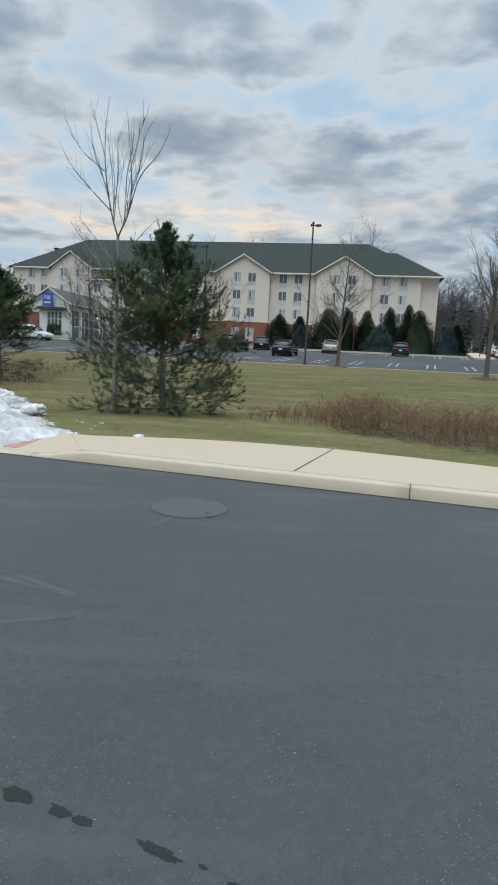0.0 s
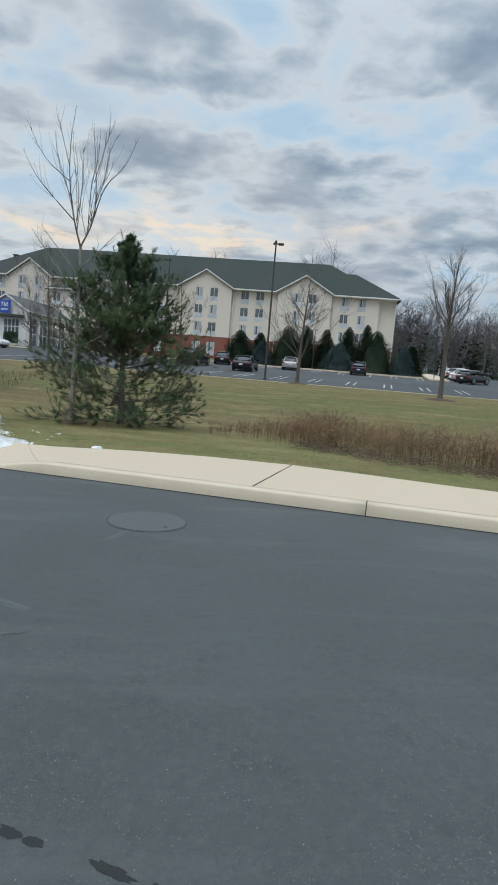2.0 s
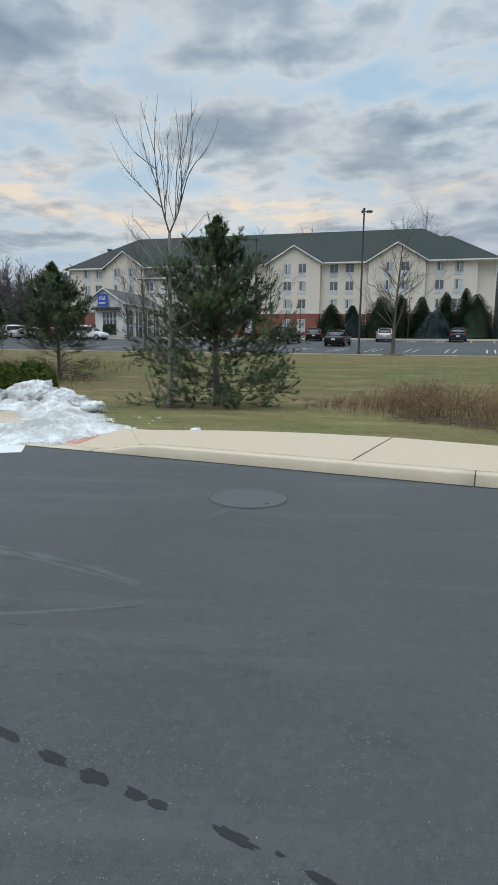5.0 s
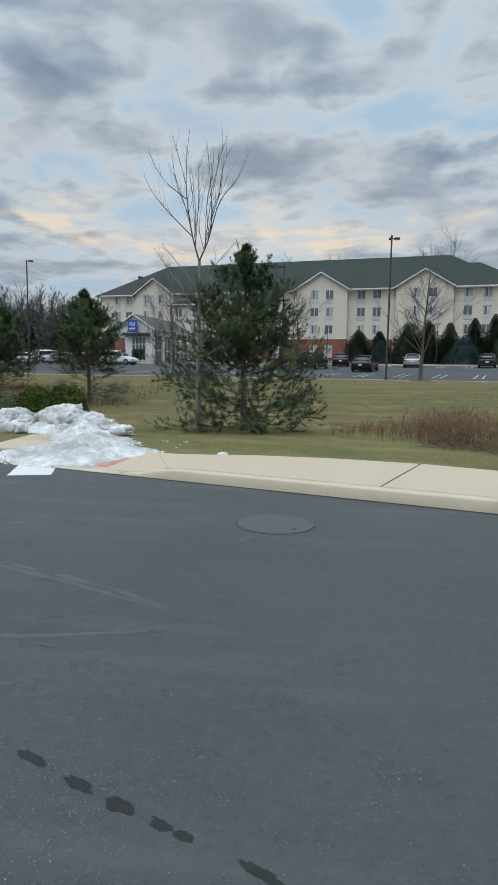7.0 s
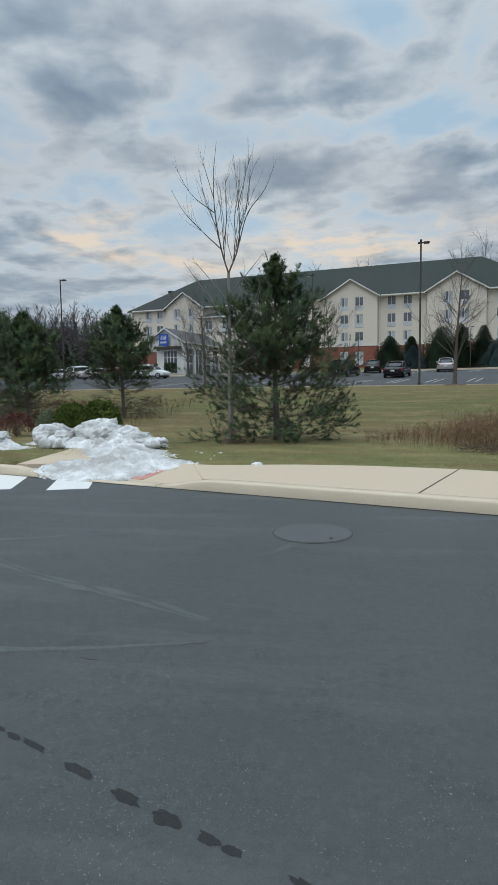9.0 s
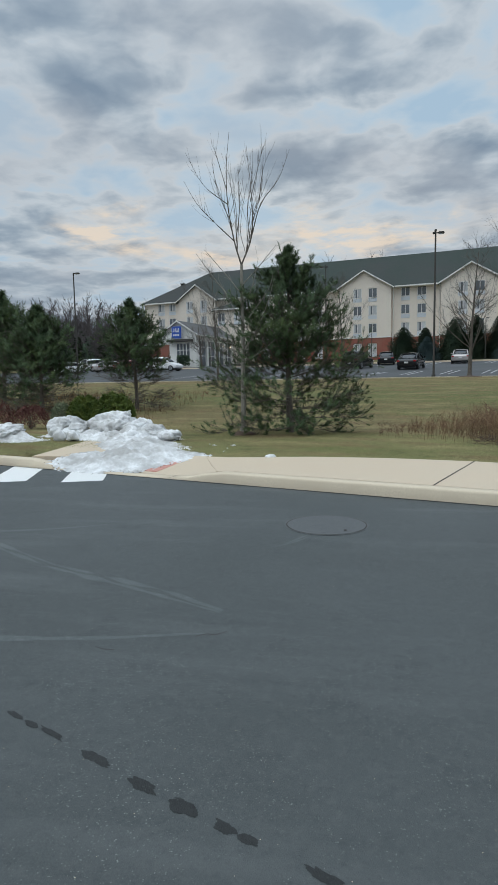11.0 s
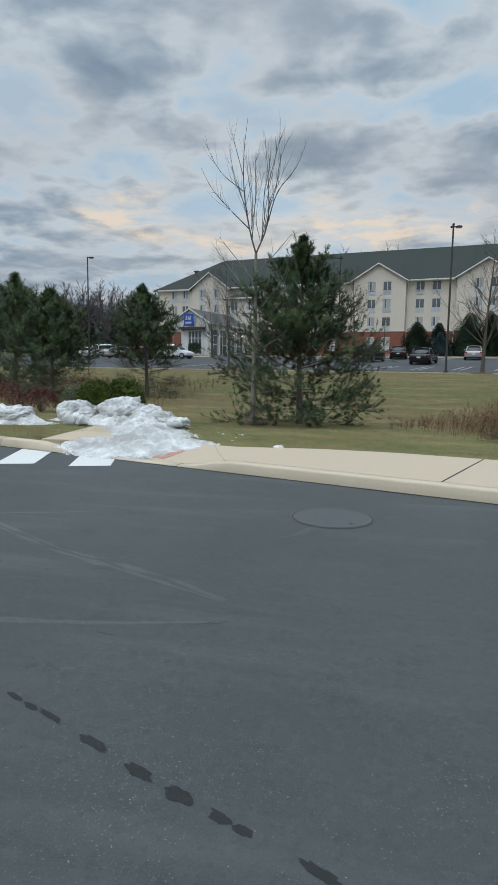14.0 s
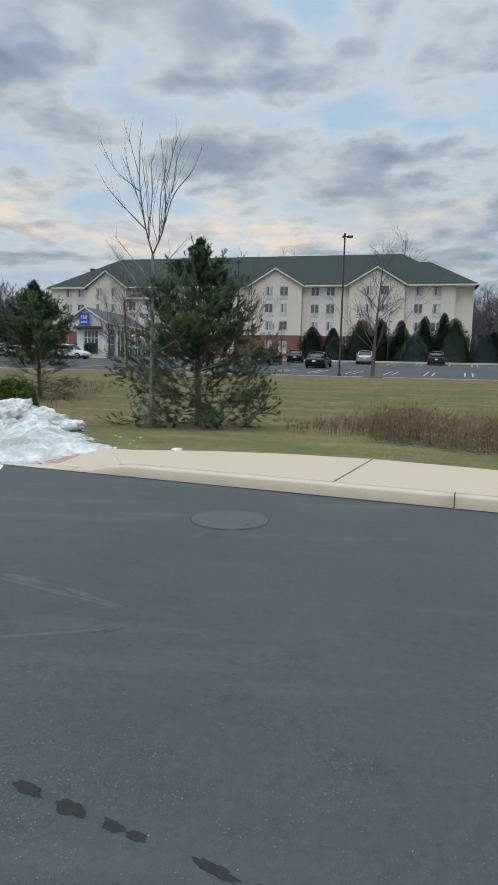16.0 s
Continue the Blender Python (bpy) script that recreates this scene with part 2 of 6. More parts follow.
def turf_material(name, bright, shaggy=0.0):
    """Winter turf: straw, olive and green in drifts along the slope, browner by the parking lot."""
    m = bpy.data.materials.new(name)
    m.use_nodes = True
    nt = m.node_tree
    N, L = nt.nodes.new, nt.links.new
    bs = nt.nodes["Principled BSDF"]
    pos = N("ShaderNodeNewGeometry").outputs["Position"]
    turn = N("ShaderNodeMapping")
    turn.inputs["Rotation"].default_value = (0, 0, radians(12))
    L(pos, turn.inputs[0])

    def tex(scale, detail, lo, hi, stretch=(1, 1, 1), rough=0.6):
        mp = N("ShaderNodeMapping")
        mp.inputs["Scale"].default_value = stretch
        L(turn.outputs[0], mp.inputs[0])
        n = N("ShaderNodeTexNoise")
        n.inputs["Scale"].default_value, n.inputs["Detail"].default_value, n.inputs["Roughness"].default_value = scale, detail, rough
        L(mp.outputs[0], n.inputs["Vector"])
        r = N("ShaderNodeMapRange")
        r.inputs[1].default_value, r.inputs[2].default_value = lo, hi
        L(n.outputs["Fac"], r.inputs[0])
        return r.outputs[0], n.outputs["Fac"]

    def mixed(fac, a, b):
        n = N("ShaderNodeMix")
        n.data_type = "RGBA"
        for sock, v in ((n.inputs[0], fac), (n.inputs[6], a), (n.inputs[7], b)):
            if isinstance(v, tuple):
                sock.default_value = (*[k * bright for k in v], 1)
            else:
                L(v, sock)
        return n.outputs[2]

    def times(a, k):
        n = N("ShaderNodeMath")
        n.operation = "MULTIPLY"
        L(a, n.inputs[0])
        if isinstance(k, float):
            n.inputs[1].default_value = k
        else:
            L(k, n.inputs[1])
        return n.outputs[0]

    green, tan, brown, dark = (0.120, 0.142, 0.050), (0.29, 0.24, 0.120), (0.170, 0.112, 0.062), (0.070, 0.068, 0.034)
    sep = N("ShaderNodeSeparateXYZ")
    L(turn.outputs[0], sep.inputs[0])
    span = N("ShaderNodeValToRGB")                  # straw by the swale, green mid bank, brown by the lot
    wob = N("ShaderNodeMath")
    wob.operation = "MULTIPLY_ADD"
    wob.inputs[1].default_value, wob.inputs[2].default_value = 9.0, -4.5
    L(tex(0.22, 5, 0, 1, (0.5, 1, 1))[1], wob.inputs[0])
    far = N("ShaderNodeMath")
    L(sep.outputs[1], far.inputs[0]), L(wob.outputs[0], far.inputs[1])
    scaled = N("ShaderNodeMapRange")
    scaled.inputs[1].default_value, scaled.inputs[2].default_value = 5.0, 45.0
    L(far.outputs[0], scaled.inputs[0])
    e = span.color_ramp.elements
    stops = [(0.06, (0.180, 0.190, 0.078)), (0.19, (0.168, 0.170, 0.070)), (0.27, (0.185, 0.145, 0.076)), (0.40, (0.140, 0.120, 0.058)), (0.52, (0.105, 0.124, 0.046)), (0.68, (0.150, 0.125, 0.060)), (0.82, (0.165, 0.112, 0.062)), (0.95, (0.130, 0.115, 0.055))]
    while len(e) < len(stops):
        e.new(0.5)
    for el, (p, c) in zip(e, stops):
        el.position, el.color = p, (*[k * bright for k in c], 1)
    L(scaled.outputs[0], span.inputs[0])
    col = span.outputs[0]
    col = mixed(times(tex(0.5, 6, 0.46, 0.60, (0.45, 1.3, 1))[0], 0.8), col, green)
    col = mixed(times(tex(0.9, 7, 0.50, 0.64, (0.35, 1.2, 1))[0], 0.75), col, tan)
    col = mixed(times(tex(1.4, 6, 0.50, 0.63, (0.5, 1.1, 1))[0], 0.75), col, brown)
    col = mixed(times(tex(2.6, 8, 0.50, 0.64, (0.6, 1.0, 1), 0.7)[0], 0.6), col, dark)
    fine, raw = tex(9.0, 9, 0.42, 0.66, (1, 1, 1), 0.75)
    col = mixed(times(fine, 0.45), col, tan)
    col = mixed(times(tex(13.0, 8, 0.50, 0.68, (1, 1, 1), 0.75)[0], 0.55 if not shaggy else 0.25), col, dark)
    if shaggy:
        geo = N("ShaderNodeNewGeometry")
        col = mixed(times(geo.outputs["Random Per Island"], shaggy), col, tan)
        low = N("ShaderNodeMapRange")
        low.inputs[1].default_value, low.inputs[2].default_value, low.inputs[3].default_value, low.inputs[4].default_value = 0.0, 0.55, 0.75, 0.0
        L(geo.outputs["Random Per Island"], low.inputs[0])
        col = mixed(low.outputs[0], col, dark)
    L(col, bs.inputs["Base Color"])
    bs.inputs["Roughness"].default_value, bs.inputs["Specular IOR Level"].default_value = 0.9, 0.1
    if not shaggy:
        bp = N("ShaderNodeBump")
        bp.inputs["Strength"].default_value, bp.inputs["Distance"].default_value = 0.9, 0.05
        L(raw, bp.inputs["Height"])
        L(bp.outputs[0], bs.inputs["Normal"])
    return m


SOIL = turf_material("turf", 1.0)
BANKGRASS = turf_material("bank_grass_blade", 1.16, 0.30)
GRASS = turf_material("verge_grass_blade", 1.26, 0.25)
MULCH = material("mulch", (0.07, 0.045, 0.03), (0.12, 0.08, 0.055), 30, 0.95, 0.8)
LOTPAINT = material("worn_lot_paint", (0.52, 0.52, 0.51), (0.40, 0.40, 0.40), 8, 0.8, coords="World")
PAINT = material("road_paint", (0.80, 0.80, 0.78), (0.68, 0.68, 0.66), 50, 0.7, 0.1, c=(0.74, 0.74, 0.72), big=3, coords="World")
SNOW = material("old_snow", (0.86, 0.865, 0.87), (0.62, 0.62, 0.615), 7, 0.8, 1.0, 32, c=(0.44, 0.43, 0.415), big=1.5, spread=(0.40, 0.60), coords="World", detail=12)
IRON = material("cast_iron", (0.075, 0.082, 0.085), (0.115, 0.12, 0.122), 70, 0.75, 0.3, 160)
BRICKPAVE = material("red_tactile", (0.58, 0.30, 0.245), (0.50, 0.25, 0.20), 40, 0.85, 0.2)
BARK = material("bark", (0.085, 0.072, 0.06), (0.15, 0.128, 0.105), 30, 0.95, 0.6, 50, stretch=(1, 1, 0.25))
# grey-tan trunk bark; also the lit tone painted on the low shoots
BARK_LIGHT = material("bark_grey", (0.185, 0.168, 0.14), (0.30, 0.28, 0.24), 30, 0.9, 0.4, 60, stretch=(1, 1, 0.3))
TWIG = material("far_twigs", (0.085, 0.075, 0.076), (0.125, 0.11, 0.112), 0.3, 0.95, vary=0.2, spec=0.1, coords="World")
NEEDLE = material("pine_needles", (0.050, 0.084, 0.038), (0.114, 0.150, 0.056), 2.5, 0.7, c=(0.066, 0.104, 0.050), big=1.0, vary=0.4, spec=0.2)
FIR = material("fir_needles", (0.034, 0.056, 0.038), (0.062, 0.088, 0.054), 1.2, 0.8, c=(0.048, 0.070, 0.040), big=0.5, vary=0.08, spec=0.12)
SPRUCE = material("blue_spruce_needles", (0.085, 0.130, 0.135), (0.125, 0.170, 0.170), 1.5, 0.8, vary=0.08, spec=0.12)
SHRUB = material("shrub_leaves", (0.045, 0.075, 0.016), (0.120, 0.145, 0.032), 4, 0.7, vary=0.35, spec=0.15)
GREYSHRUB = material("grey_green_leaves", (0.11, 0.135, 0.075), (0.19, 0.21, 0.135), 5, 0.8, vary=0.25, spec=0.15)
REDSHRUB = material("red_shrub_twigs", (0.085, 0.038, 0.034), (0.135, 0.062, 0.052), 5, 0.9, vary=0.3, spec=0.15)
REED = material("dry_reeds", (0.165, 0.096, 0.060), (0.30, 0.215, 0.115), 1.2, 0.9, c=(0.130, 0.078, 0.056), big=0.7, vary=0.35, spec=0.15, coords="World")
STUCCO = material("cream_stucco", (0.76, 0.685, 0.605), (0.72, 0.64, 0.565), 3, 0.9, 0.1, 40, c=(0.75, 0.675, 0.59), big=0.12)
WHITE = material("white_trim", (0.80, 0.78, 0.75), (0.74, 0.73, 0.70), 2, 0.6)
SHINGLE = material("green_shingle", (0.034, 0.046, 0.040), (0.047, 0.060, 0.053), 5, 0.9, 0.2, 12, c=(0.052, 0.055, 0.053), big=0.07, spec=0.3)
GREYSHINGLE = material("grey_shingle", (0.10, 0.10, 0.105), (0.14, 0.14, 0.14), 5, 0.9, 0.2, 12, c=(0.12, 0.118, 0.115), big=0.2)
BRICK = material("red_brick", (0.30, 0.105, 0.075), (0.23, 0.08, 0.06), 9, 0.9, 0.2, 14, c=(0.27, 0.115, 0.085), big=0.5)
GLASS = material("window_glass", (0.10, 0.11, 0.125), (0.17, 0.185, 0.205), 0.5, 0.1, spec=0.6)
CURTAIN = material("curtain", (0.55, 0.55, 0.56), (0.44, 0.45, 0.47), 1.5, 0.9, stretch=(6, 1, 0.5), vary=0.2)
GRILLE = material("unit_grille", (0.70, 0.72, 0.76), (0.62, 0.65, 0.69), 6, 0.6, stretch=(1, 1, 10))
BLUE = material("blue_sign", (0.03, 0.10, 0.50), (0.03, 0.085, 0.42), 2, 0.5)
STEEL = material("dark_steel", (0.05, 0.046, 0.042), (0.075, 0.07, 0.062), 12, 0.6, metal=0.2)
RUBBER = material("tyre_rubber", (0.018, 0.018, 0.019), (0.03, 0.03, 0.03), 30, 0.85)
ALLOY = material("alloy", (0.45, 0.46, 0.48), (0.36, 0.37, 0.39), 10, 0.35, metal=0.8)
CARGLASS = material("car_glass", (0.02, 0.024, 0.028), (0.035, 0.04, 0.045), 2, 0.06, spec=0.7)
REDLENS = material("red_lens", (0.38, 0.02, 0.02), (0.30, 0.015, 0.015), 8, 0.25)
CLEARLENS = material("clear_lens", (0.75, 0.76, 0.78), (0.6, 0.6, 0.62), 8, 0.2)
BLACKTRIM = material("black_trim", (0.02, 0.02, 0.021), (0.03, 0.03, 0.03), 20, 0.6)


# ---------------------------------------------------------------- builders
def part(name, bm, mat, parent=None, label="", smooth=False):
    me = bpy.data.meshes.new(name)
    bmesh.ops.recalc_face_normals(bm, faces=bm.faces)
    bm.to_mesh(me)
    bm.free()
    if smooth:
        me.polygons.foreach_set("use_smooth", [True] * len(me.polygons))
    me.materials.append(mat)
    ob = new(name, me)
    ob.parent = parent
    return tagged(ob, label) if label else ob


def sheet(name, verts, faces, mat, parent=None, label="", smooth=False):
    me = bpy.data.meshes.new(name)
    me.from_pydata(verts, [], faces)
    me.update()
    if smooth:
        me.polygons.foreach_set("use_smooth", [True] * len(me.polygons))
    me.materials.append(mat)
    ob = new(name, me)
    ob.parent = parent
    return tagged(ob, label) if label else ob


def again(ob, name, m, parent):
    """Another object on the same mesh."""
    o = new(name, ob.data)
    o.parent, o.matrix_basis = parent, m
    for k in ("label",):
        if k in ob:
            o[k] = ob[k]
    return o


def thing(name, m, label, category, group="", kind=""):
    ob = new(name)
    ob.empty_display_size = 0.2
    ob.matrix_basis = m
    return tagged(ob, label, category, group, kind)


def box(bm, x0, x1, y0, y1, z0, z1, bevel=0.0):
    r = bmesh.ops.create_cube(bm, size=1.0)
    bmesh.ops.transform(bm, verts=r["verts"], matrix=Matrix.Translation(((x0 + x1) / 2, (y0 + y1) / 2, (z0 + z1) / 2)) @ Matrix.Diagonal((x1 - x0, y1 - y0, z1 - z0, 1)))
    if bevel:
        es = list({e for v in r["verts"] for e in v.link_edges})
        bmesh.ops.bevel(bm, geom=es, offset=bevel, segments=2, affect="EDGES")
    return bm


def cyl(bm, r0, r1, z0, z1, n=16, m=None):
    m = m or Matrix()
    rr = bmesh.ops.create_cone(bm, cap_ends=True, segments=n, radius1=r0, radius2=r1, depth=z1 - z0)
    bmesh.ops.transform(bm, verts=rr["verts"], matrix=m @ Matrix.Translation((0, 0, (z0 + z1) / 2)))
    return bm


def poly(bm, pts):
    return bm.faces.new([bm.verts.new(p) for p in pts])


class Soup:
    """Vertices and faces gathered for one large mesh."""

    def __init__(self):
        self.v, self.f = [], []

    def tube(self, pts, radii, n=5):
        base = len(self.v)
        for i, (p, r) in enumerate(zip(pts, radii)):
            d = (pts[min(i + 1, len(pts) - 1)] - pts[max(i - 1, 0)]).normalized()
            a = d.orthogonal().normalized()
            b = d.cross(a)
            for k in range(n):
                w = 2 * math.pi * k / n
                self.v.append(p + (a * math.cos(w) + b * math.sin(w)) * r)
        for i in range(len(pts) - 1):
            for k in range(n):
                j = (k + 1) % n
                self.f.append((base + i * n + k, base + i * n + j, base + (i + 1) * n + j, base + (i + 1) * n + k))

    def blade(self, p, tip, width, side):
        b = len(self.v)
        self.v += [p - side * width, p + side * width, tip]
        self.f.append((b, b + 1, b + 2))

    def make(self, name, mat, parent=None, label="", smooth=False):
        return sheet(name, [tuple(q) for q in self.v], self.f, mat, parent, label, smooth)


# ---------------------------------------------------------------- lie of the land
KX, KY = 0.0, 7.40                       # a point on the kerb's foot
EX, EY = math.cos(radians(-17.2)), math.sin(radians(-17.2))   # along the kerb
HX, HY = math.cos(radians(-10)), math.sin(radians(-10))       # along the hotel's front


def ks(x, y):
    """Distance along the kerb and behind it."""
    return (x - KX) * EX + (y - KY) * EY, -(x - KX) * EY + (y - KY) * EX


def kp(r, s, z=0.0):
    return Vector((KX + r * EX - s * EY, KY + r * EY + s * EX, z))


def hq(x, y):
    return x * HX + y * HY, -x * HY + y * HX


def hpnt(u, q, z=0.0):
    return Vector((u * HX - q * HY, u * HY + q * HX, z))


def smooth(a, b, t):
    t = min(1, max(0, (t - a) / (b - a)))
    return t * t * (3 - 2 * t)


def lerp_table(tab, t):
    for (a, va), (b, vb) in zip(tab, tab[1:]):
        if t <= b:
            return va + (vb - va) * max(0, (t - a) / (b - a))
    return tab[-1][1]


WALK_EDGE = [(-6, 1.2), (-3.0, 1.5), (-1.9, 2.05), (-0.6, 2.38), (0.8, 2.5), (2, 2.38), (3.2, 2.2), (5, 2.1), (60, 2.1)]
SWALE = [(2.3, 0.13), (4, 0.15), (6, 0.12), (9, 0.0), (12, 0.12), (16, 0.45), (21, 0.85), (26, 1.16), (30, 1.30), (40, 1.38)]
RISE = [(0, 1.30), (42, 1.33), (71.3, 2.92), (80, 3.35), (93, 4.0), (130, 4.4), (400, 6.0)]


def walk_back(r):
    """Depth of the pavement behind the kerb's foot."""
    return lerp_table(WALK_EDGE, r)


def land(x, y):
    r, s = ks(x, y)
    q = hq(x, y)[1]
    if s < 0.2:
        return -0.12 if s > -40 else 0.0
    a = lerp_table(SWALE, s)
    if s < 2.6:
        a = 0.13 - 0.2 * (1 - smooth(1.2, 1.8, s)) * smooth(-7.0, -6.2, r) * (1 - smooth(-2.4, -1.9, r))
    b = lerp_table(RISE, q)
    k = smooth(36, 43, q)
    return a * (1 - k) + b * k + 0.03 * noise.noise((x * 0.3, y * 0.3, 0)) * (1 - k) * smooth(2.4, 5, s)


# ---------------------------------------------------------------- ground, road, kerb, walk
def steps(*spans):
    out = []
    for a, b, n in spans:
        out += [a + (b - a) * i / n for i in range(n)]
    return out + [spans[-1][1]]


LOT_NEAR, LOT_FAR, LOT_L, LOT_R = 42.0, 71.3, -95.0, 62.0


def in_lot(u, q):
    return (LOT_NEAR + 0.3 < q < LOT_FAR - 0.3 and LOT_L < u < LOT_R) or (LOT_FAR - 1 < q < 88 and -60 < u < -31) or (LOT_FAR - 1 < q < 170 and 16.2 + 0.148 * (q - 66) < u < LOT_R)


def build_ground():
    rs = steps((-1500, -200, 8), (-200, -60, 20), (-60, -16, 30), (-16, 16, 64), (16, 60, 30), (60, 200, 20), (200, 1500, 8))
    ss = steps((-300, -60, 3), (-60, -0.3, 2), (-0.3, 0.19, 1), (0.19, 0.25, 1), (0.25, 2.4, 9), (2.4, 12, 40), (12, 50, 60), (50, 130, 70), (130, 300, 20), (300, 1700, 8))
    verts, faces = [], []
    for s in ss:
        for r in rs:
            p = kp(r, s)
            z = land(p.x, p.y)
            u, q = hq(p.x, p.y)
            if in_lot(u, q):
                z -= 0.25
            verts.append((p.x, p.y, z))
    n = len(rs)
    for j in range(len(ss) - 1):
        for i in range(n - 1):
            faces.append((j * n + i, j * n + i + 1, (j + 1) * n + i + 1, (j + 1) * n + i))
    tagged(sheet("ground", verts, faces, SOIL, smooth=True), "patchy green and straw winter turf on rolling ground", "ground", kind="structure")


def build_road():
    bm = bmesh.new()
    rs, ss = steps((-150, -12, 10), (-12, 12, 24), (12, 150, 10)), steps((-60, -10, 4), (-10, 0.02, 12))
    vs = [[bm.verts.new(kp(r, s, 0.0)) for r in rs] for s in ss]
    for j in range(len(ss) - 1):
        for i in range(len(rs) - 1):
            bm.faces.new((vs[j][i], vs[j][i + 1], vs[j + 1][i + 1], vs[j + 1][i]))
    return tagged(part("road", bm, ASPHALT), "dark grey sealed asphalt roadway with scuffs", "road", kind="structure")


RAMP_R, RAMP_L = -3.15, -5.35     # the dropped kerb of the crossing


def kerb_top(r):
    return 0.15 - 0.125 * smooth(RAMP_R + 0.9, RAMP_R, r) * (1 - smooth(RAMP_L, RAMP_L - 0.9, r))


def kerb_piece(r0, r1, s0=0.0):
    """One cast length of kerb, rounded at its front edge."""
    bm = bmesh.new()
    n = max(2, int((r1 - r0) / 0.3))
    prof = lambda h: [(0.0, -0.12), (0.003, h * 0.25), (0.022, h * 0.80), (0.028, h * 0.89), (0.040, h * 0.96), (0.058, h * 0.99), (0.11, h), (0.20, h), (0.20, -0.12)]
    rings = []
    for i in range(n + 1):
        r = r0 + (r1 - r0) * i / n
        h = kerb_top(r)
        rings.append([bm.verts.new(kp(r, s0 + s + 0.004 * noise.noise((r * 2, s * 9, 1)), z + 0.003 * noise.noise((r * 3, s * 7, 4)))) for s, z in prof(h)])
    for a, b in zip(rings, rings[1:]):
        for k in range(len(a) - 1):
            bm.faces.new((a[k], a[k + 1], b[k + 1], b[k]))
    bm.faces.new(rings[0]), bm.faces.new(rings[-1])
    return bm


KERB_JOINTS = [-40, -30, -22, -16, -11, -7.2, -5.2, -3.2, 2.06, 5.1, 8.1, 11.1, 14.1, 20, 30, 40, 60]
WALK_JOINTS = [-40, -30, -20, -12, -2.48, 0.62, 3.9, 7.2, 10.5, 13.8, 20, 30, 40, 60]


def walk_slab(r0, r1, lean0, lean1, s0=0.205):
    bm = bmesh.new()
    n = max(2, int((r1 - r0) / 0.3))
    top, low = [], []
    for k in (0, 0.25, 0.5, 0.75, 1):
        a, b = r0 + lean0 * k, r1 + lean1 * k
        row = []
        for i in range(n + 1):
            r = a + (b - a) * i / n
            z = kerb_top(r) * (1 - k) + 0.15 * k
            s = s0 + (walk_back(r) - s0) * k
            row.append(bm.verts.new(kp(r, s, z + 0.002)))
        top.append(row)
    for a, b in zip(top, top[1:]):
        for i in range(n):
            bm.faces.new((a[i], a[i + 1], b[i + 1], b[i]))
    r = bmesh.ops.extrude_face_region(bm, geom=bm.faces[:])
    bmesh.ops.translate(bm, verts=[v for v in r["geom"] if isinstance(v, bmesh.types.BMVert)], vec=(0, 0, -0.14))
    return bm


def build_kerb_and_walk():
    kerb = thing("kerb", pose(0, 0, 0), "cast concrete kerb with rounded edge along the road", "kerb", kind="structure")
    for a, b in zip(KERB_JOINTS, KERB_JOINTS[1:]):
        part("kerb_stone", kerb_piece(a + 0.006, b - 0.006), KERB, kerb, smooth=True)
    pave = thing("pavement", pose(0, 0, 0), "tan concrete pavement slabs beside the road", "pavement", kind="structure")
    for i, (a, b) in enumerate(zip(WALK_JOINTS, WALK_JOINTS[1:])):
        if b < -11:
            continue
        lean0, lean1 = (0.12 if a > -2 else -1.0), (0.12 if b > -2 else -1.0)
        if i == 3:
            part("slab", walk_slab(-5.3, b - 0.003, 0, lean1), CONCRETE, pave)
            continue
        part("slab", walk_slab(a + (0.007 if a > -2 else 0.003), b - 0.007, lean0, lean1), CONCRETE, pave)
    for j in KERB_JOINTS[5:13]:
        part("kerb_joint", kerb_piece(j - .012, j + .012, .004), JOINT, kerb, "dark open joint between kerb lengths")
    for j, w in ((0.62, .011), (3.9, .005), (7.2, .011), (10.5, .005)):
        bm = bmesh.new()
        lean = .12 if j > -2 else -1.0
        rows = []
        for k in range(9):
            r = j + lean * k / 8 + .006 * noise.noise((k * .9, j, 0))
            s = .2 + (walk_back(r) - .2) * k / 8
            z = kerb_top(r) * (1 - k / 8) + .15 * k / 8 + .004
            rows.append((bm.verts.new(kp(r - w, s, z)), bm.verts.new(kp(r + w, s, z))))
        for a, b in zip(rows, rows[1:]):
            bm.faces.new((a[0], a[1], b[1], b[0]))
        part("slab_joint", bm, JOINT, pave, "dark joint across the pavement")
    bm = bmesh.new()
    edge = None
    for k in range(601):
        r = -30 + .1 * k
        w = .030 + .022 * noise.noise((r * 1.7, 0, 3)) + .016 * noise.noise((r * 7, 0, 5))
        cur = (bm.verts.new(kp(r, .004, .004)), bm.verts.new(kp(r, -max(.008, w), .004)))
        if edge:
            bm.faces.new((edge[0], cur[0], cur[1], edge[1]))
        edge = cur
    tagged(part("gutter_gap", bm, JOINT), "dark gap where asphalt meets the kerb", "joint", kind="structure")
    bm = bmesh.new()
    poly(bm, [kp(-60, 0.1, -0.02), kp(60, 0.1, -0.02), kp(60, 2.0, -0.02), kp(-60, 2.0, -0.02)])
    tagged(part("joint_bed", bm, JOINT), "dark bed showing in the slab joints", "joint", kind="structure")
    # path that leads on from the crossing, seen beside the snow
    bm = bmesh.new()
    box(bm, -0.8, 0.8, 0, 3.4, -0.1, 0.145, 0.01)
    ob = tagged(part("side_path", bm, CONCRETE), "tan concrete path leading off the crossing", "path", kind="structure")
    ob.matrix_basis = pose(-5.35, 9.75, 0, 0, 0, 6)


